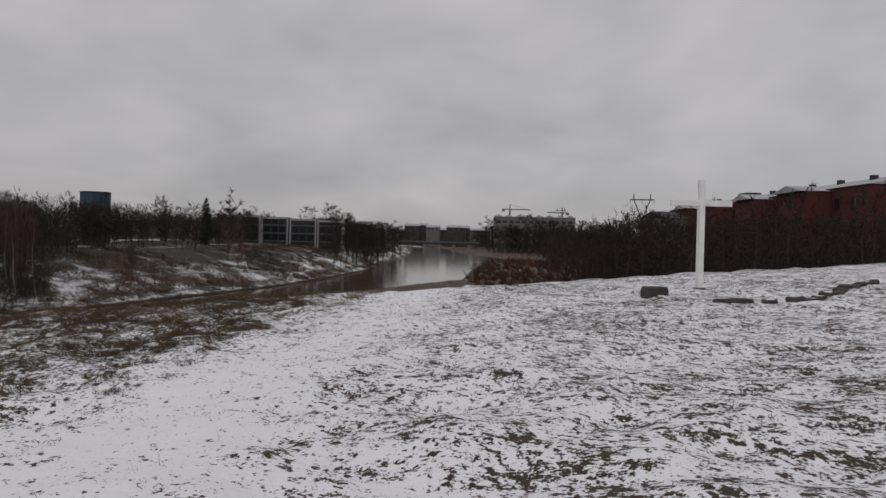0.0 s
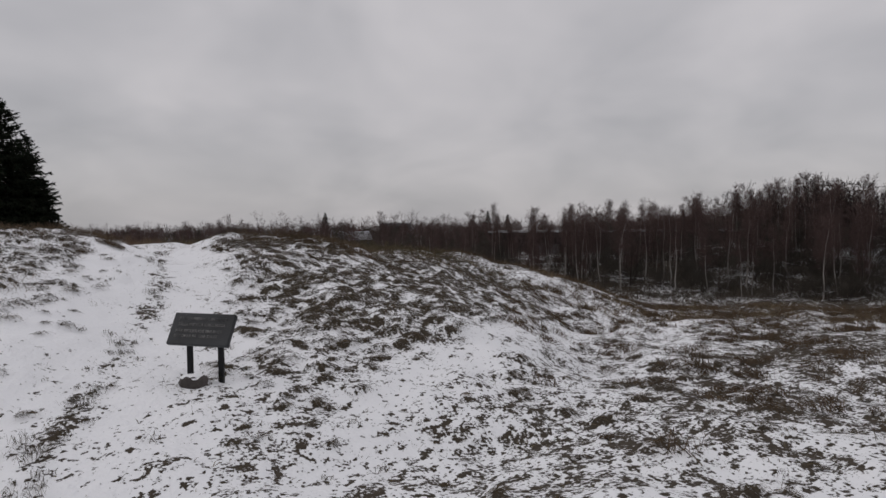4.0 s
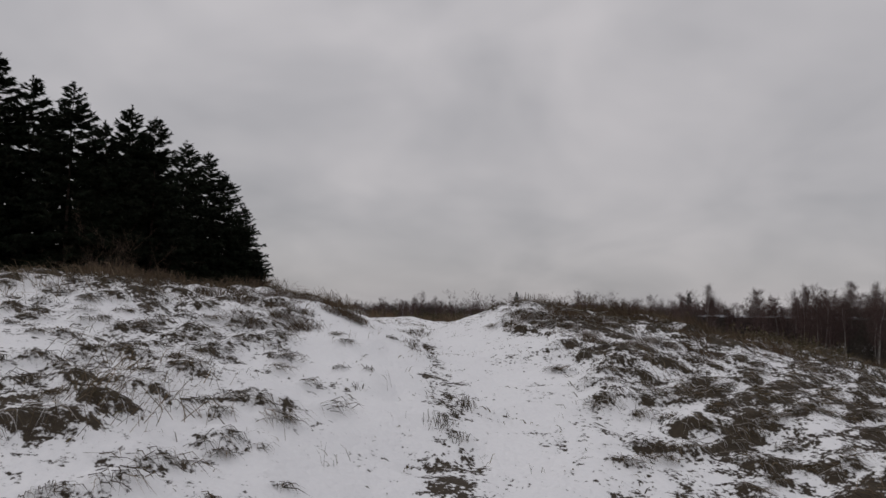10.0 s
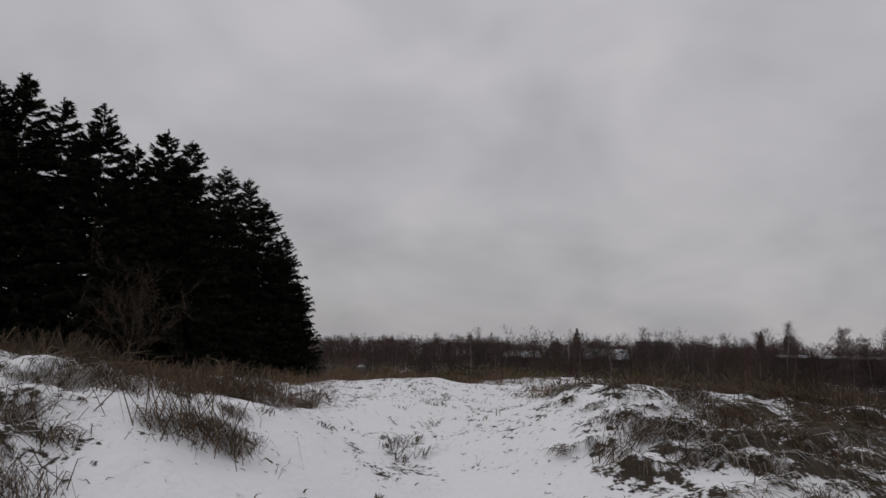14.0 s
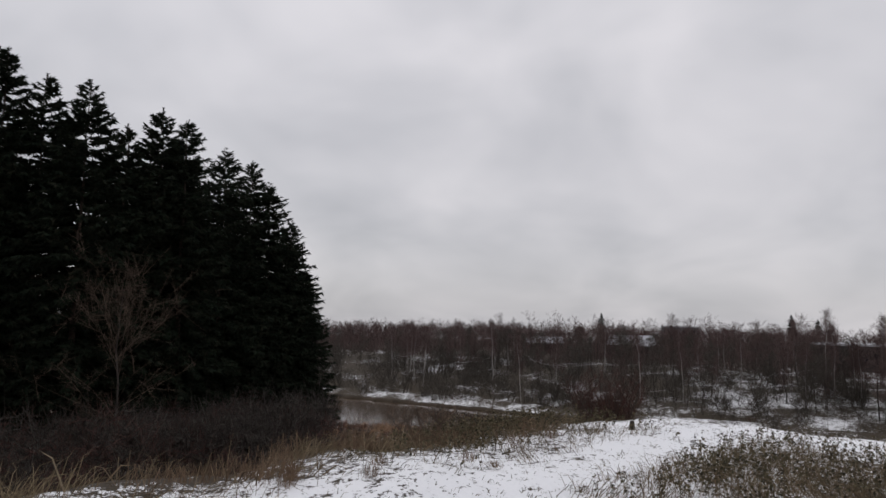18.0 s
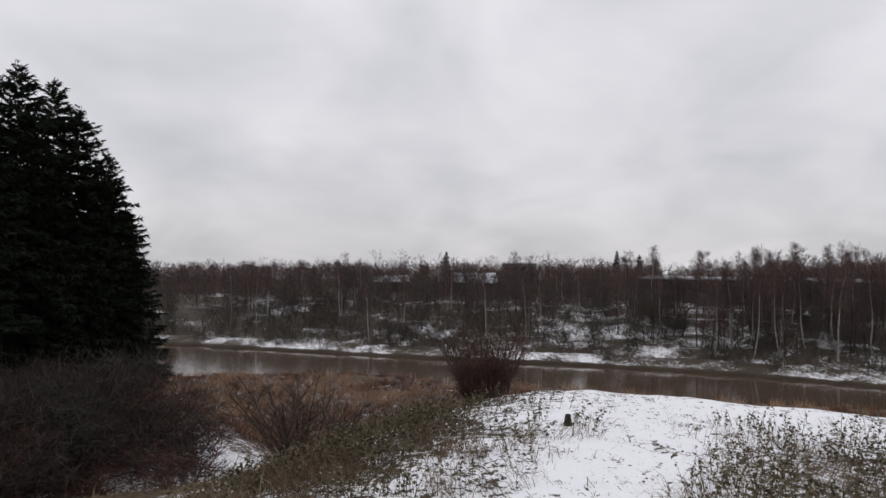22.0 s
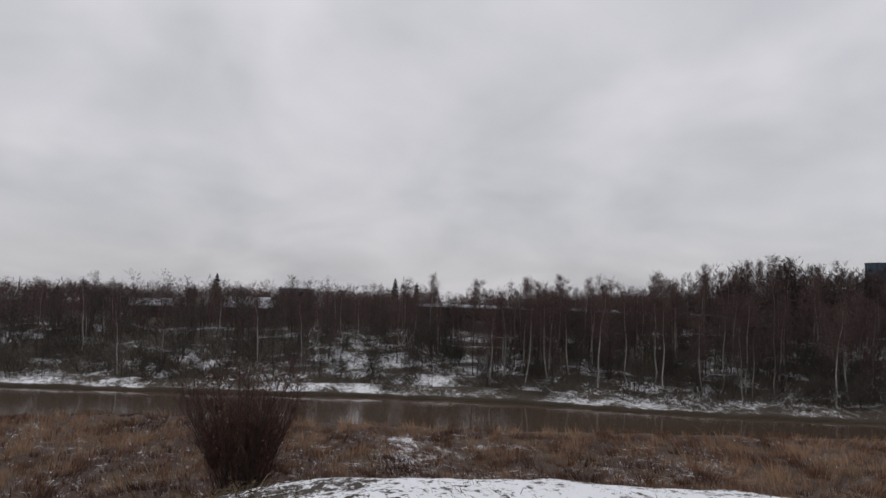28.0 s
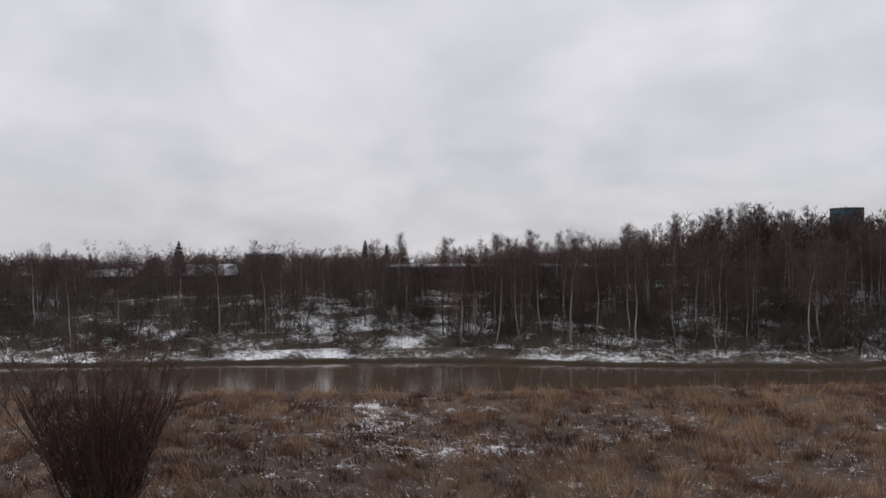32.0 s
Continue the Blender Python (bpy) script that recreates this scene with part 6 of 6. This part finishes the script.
def crane(x, y, z, tall, jib, back, turn):
    c = tagged(new("tower_crane"), "distant pale tower crane over the roofs", "crane", "tower cranes")
    c.matrix_basis = pose(x, y, z, 0, 0, turn)
    part("mast", boxed((1.3, 1.3, tall), pose(0, 0, tall / 2)), M_STEEL, c)
    part("jib", boxed((jib, 1.0, 0.9), pose(jib / 2, 0, tall)), M_STEEL, c)
    part("counter_jib", boxed((back, 1.0, 0.9), pose(-back / 2, 0, tall)), M_STEEL, c)
    part("counterweight", boxed((2.6, 1.4, 2.2), pose(-back + 1.3, 0, tall - 1.2)), M_CONC, c)
    part("tower_head", boxed((0.8, 0.8, 5), pose(0, 0, tall + 2.4)), M_STEEL, c)
    for end in (jib * 0.8, -back * 0.9):
        bm = bmesh.new()
        a, b = Vector((0, 0, tall + 4.8)), Vector((end, 0, tall + 0.4))
        box(bm, (0.14, 0.14, (b - a).length), Matrix.Translation((a + b) / 2) @ (b - a).to_track_quat("Z", "Y").to_matrix().to_4x4())
        part("tie", bm, M_STEEL, c)


crane(76.5, 695, 0, 31.5, 21, 8, 8)
crane(128, 690, 0, 29, 15, 7, 188)

pylon = tagged(new("power_pylon"), "steel power line pylon with a forked top", "pylon")
pylon.matrix_basis = pose(80.3, 280, -5, 0, 0, -16)
V = []
for side in (-1, 1):
    for a, b, name in (((0.5 * side, 0, 0), (0.6 * side, 0, 17.5), "leg"), ((0.6 * side, 0, 17.5), (3.2 * side, 0, 24), "fork"), ((3.2 * side, 0, 24), (3.2 * side, 0, 26.4), "spike")):
        a, b = Vector(a), Vector(b)
        bm = box(bmesh.new(), (0.4, 0.4, (b - a).length), Matrix.Translation((a + b) / 2) @ (b - a).to_track_quat("Z", "Y").to_matrix().to_4x4())
        part(name, bm, M_STEEL, pylon)
part("crossarm", boxed((9.6, 0.4, 0.5), pose(0, 0, 24)), M_STEEL, pylon)
for x in (-4.6, 0, 4.6):
    part("insulator", boxed((0.2, 0.2, 1.3), pose(x, 0, 23.2)), M_STEEL, pylon)

far_pylon = copy_thing(pylon, pose(112, 614, 4, 0, 0, -10))
tagged(far_pylon, "distant steel pylon with a forked top", "pylon")

bridge = tagged(new("bridge"), "dark low road bridge across the river", "bridge")
bridge.matrix_basis = pose(5, 612, WATER, 0, 0, 2)
part("deck", boxed((72, 9, 1.6), pose(0, 0, 5.6)), M_DARKWALL, bridge)
part("parapet", boxed((72, 0.4, 1.2), pose(0, -4.5, 6.9)), M_STEEL, bridge)
for x in (-26, -13, 0, 13, 26):
    part("pier", boxed((2.4, 8, 7), pose(x, 0, 2.0)), M_CONC, bridge)

# roofs of the town beyond the bridge
for n in range(22):
    x = -70 + n * 11.5 + rs.rand() * 5
    y = 700 + 180 * rs.rand()
    w, d, t = 9 + 12 * rs.rand(), 10, 17 + 7 * rs.rand()
    h = house_at("town_house", "distant house with a snowy roof", x, y, -8.0, rs.rand() * 30 - 15, "house")
    h["group"] = "houses of the town"
    part("wall", boxed((w, d, t), pose(0, 0, t / 2)), (M_DARKWALL, M_DARKWALL, M_GREYWALL, M_DARKWALL)[n % 4], h)
    part("roof", gable(bmesh.new(), w, d, t + 0.02, 2.4, Matrix.Identity(4)), M_ROOF, h)
    for k in range(3):
        part("window", boxed((w / 6, 0.2, 1.6), pose((k - 1) * w / 3.4, -d / 2 - 0.03, t - 2.0)), M_GLASS, h)

# low school-like building behind the birches
longb = house_at("flat_building", "long low dark building with a flat snowy roof", -116.5, 95.5, -5.0, 45)
part("wall", boxed((50, 10, 4.7), pose(0, 0, 2.35)), M_DARKWALL, longb)
part("roof", boxed((51, 11, 0.3), pose(0, 0, 4.86)), M_ROOF, longb)
part("fascia", boxed((51.2, 0.2, 0.5), pose(0, -5.6, 4.45)), M_DARKWALL, longb)
window_row(longb, 9, 2.6, 1.7, -22, 3.4, -5.05, 2.6, frame=M_DARKWALL)
window_row(longb, 4, 2.6, 1.7, 12, 3.4, -5.05, 2.6, frame=M_DARKWALL)
part("porch", boxed((4, 3, 2.4), pose(-13, -6, 1.2)), M_GREYWALL, longb)

cot = house_at("cottage", "small house with a snow-covered gable roof", -161, 54.6, z_at(-161, 54.6) - 0.2, 60, "house")
part("wall", boxed((8, 7, 2.6), pose(0, 0, 1.3)), M_DARKWALL, cot)
part("roof", gable(bmesh.new(), 8, 7, 2.62, 2.0, Matrix.Identity(4)), M_ROOF, cot)
part("chimney", boxed((0.6, 0.6, 1.1), pose(2, 0.4, 4.6)), M_BRICK, cot)
window_row(cot, 3, 1.0, 1.1, -2.4, 2.4, -3.55, 1.5)
block = house_at("apartment_house", "dark flat-roofed block behind the birches", -199, 81, z_at(-199, 81) - 0.2, 66)
part("wall", boxed((9, 9, 6.5), pose(0, 0, 3.25)), M_GREYWALL, block)
part("roof", boxed((9.4, 9.4, 0.35), pose(0, 0, 6.68)), M_ROOF, block)
for z in (2.2, 5.2):
    window_row(block, 4, 1.2, 1.2, -3.2, 2.1, -4.55, z)
for x, y, w in ((-176, 40, 7),):
    h = house_at("cottage", "small dark house with a snowy roof among trees", x, y, z_at(x, y) - 0.2, 50 + 40 * rs.rand(), "house")
    part("wall", boxed((w, 6, 2.5), pose(0, 0, 1.25)), M_DARKWALL, h)
    part("roof", gable(bmesh.new(), w, 6, 2.52, 1.4, Matrix.Identity(4)), M_ROOF, h)
    window_row(h, 2, 1.0, 1.0, -1.5, 3, -3.05, 1.4)

mast = tagged(new("radio_mast"), "thin pale mast rising over the distant wood", "mast")
mast.matrix_basis = pose(-490, 38, z_at(-490, 38))
part("pole", boxed((0.8, 0.8, 12), pose(0, 0, 6)), M_PALEWALL, mast)
part("aerial", boxed((0.3, 0.3, 3), pose(0, 0, 13.4)), M_STEEL, mast)
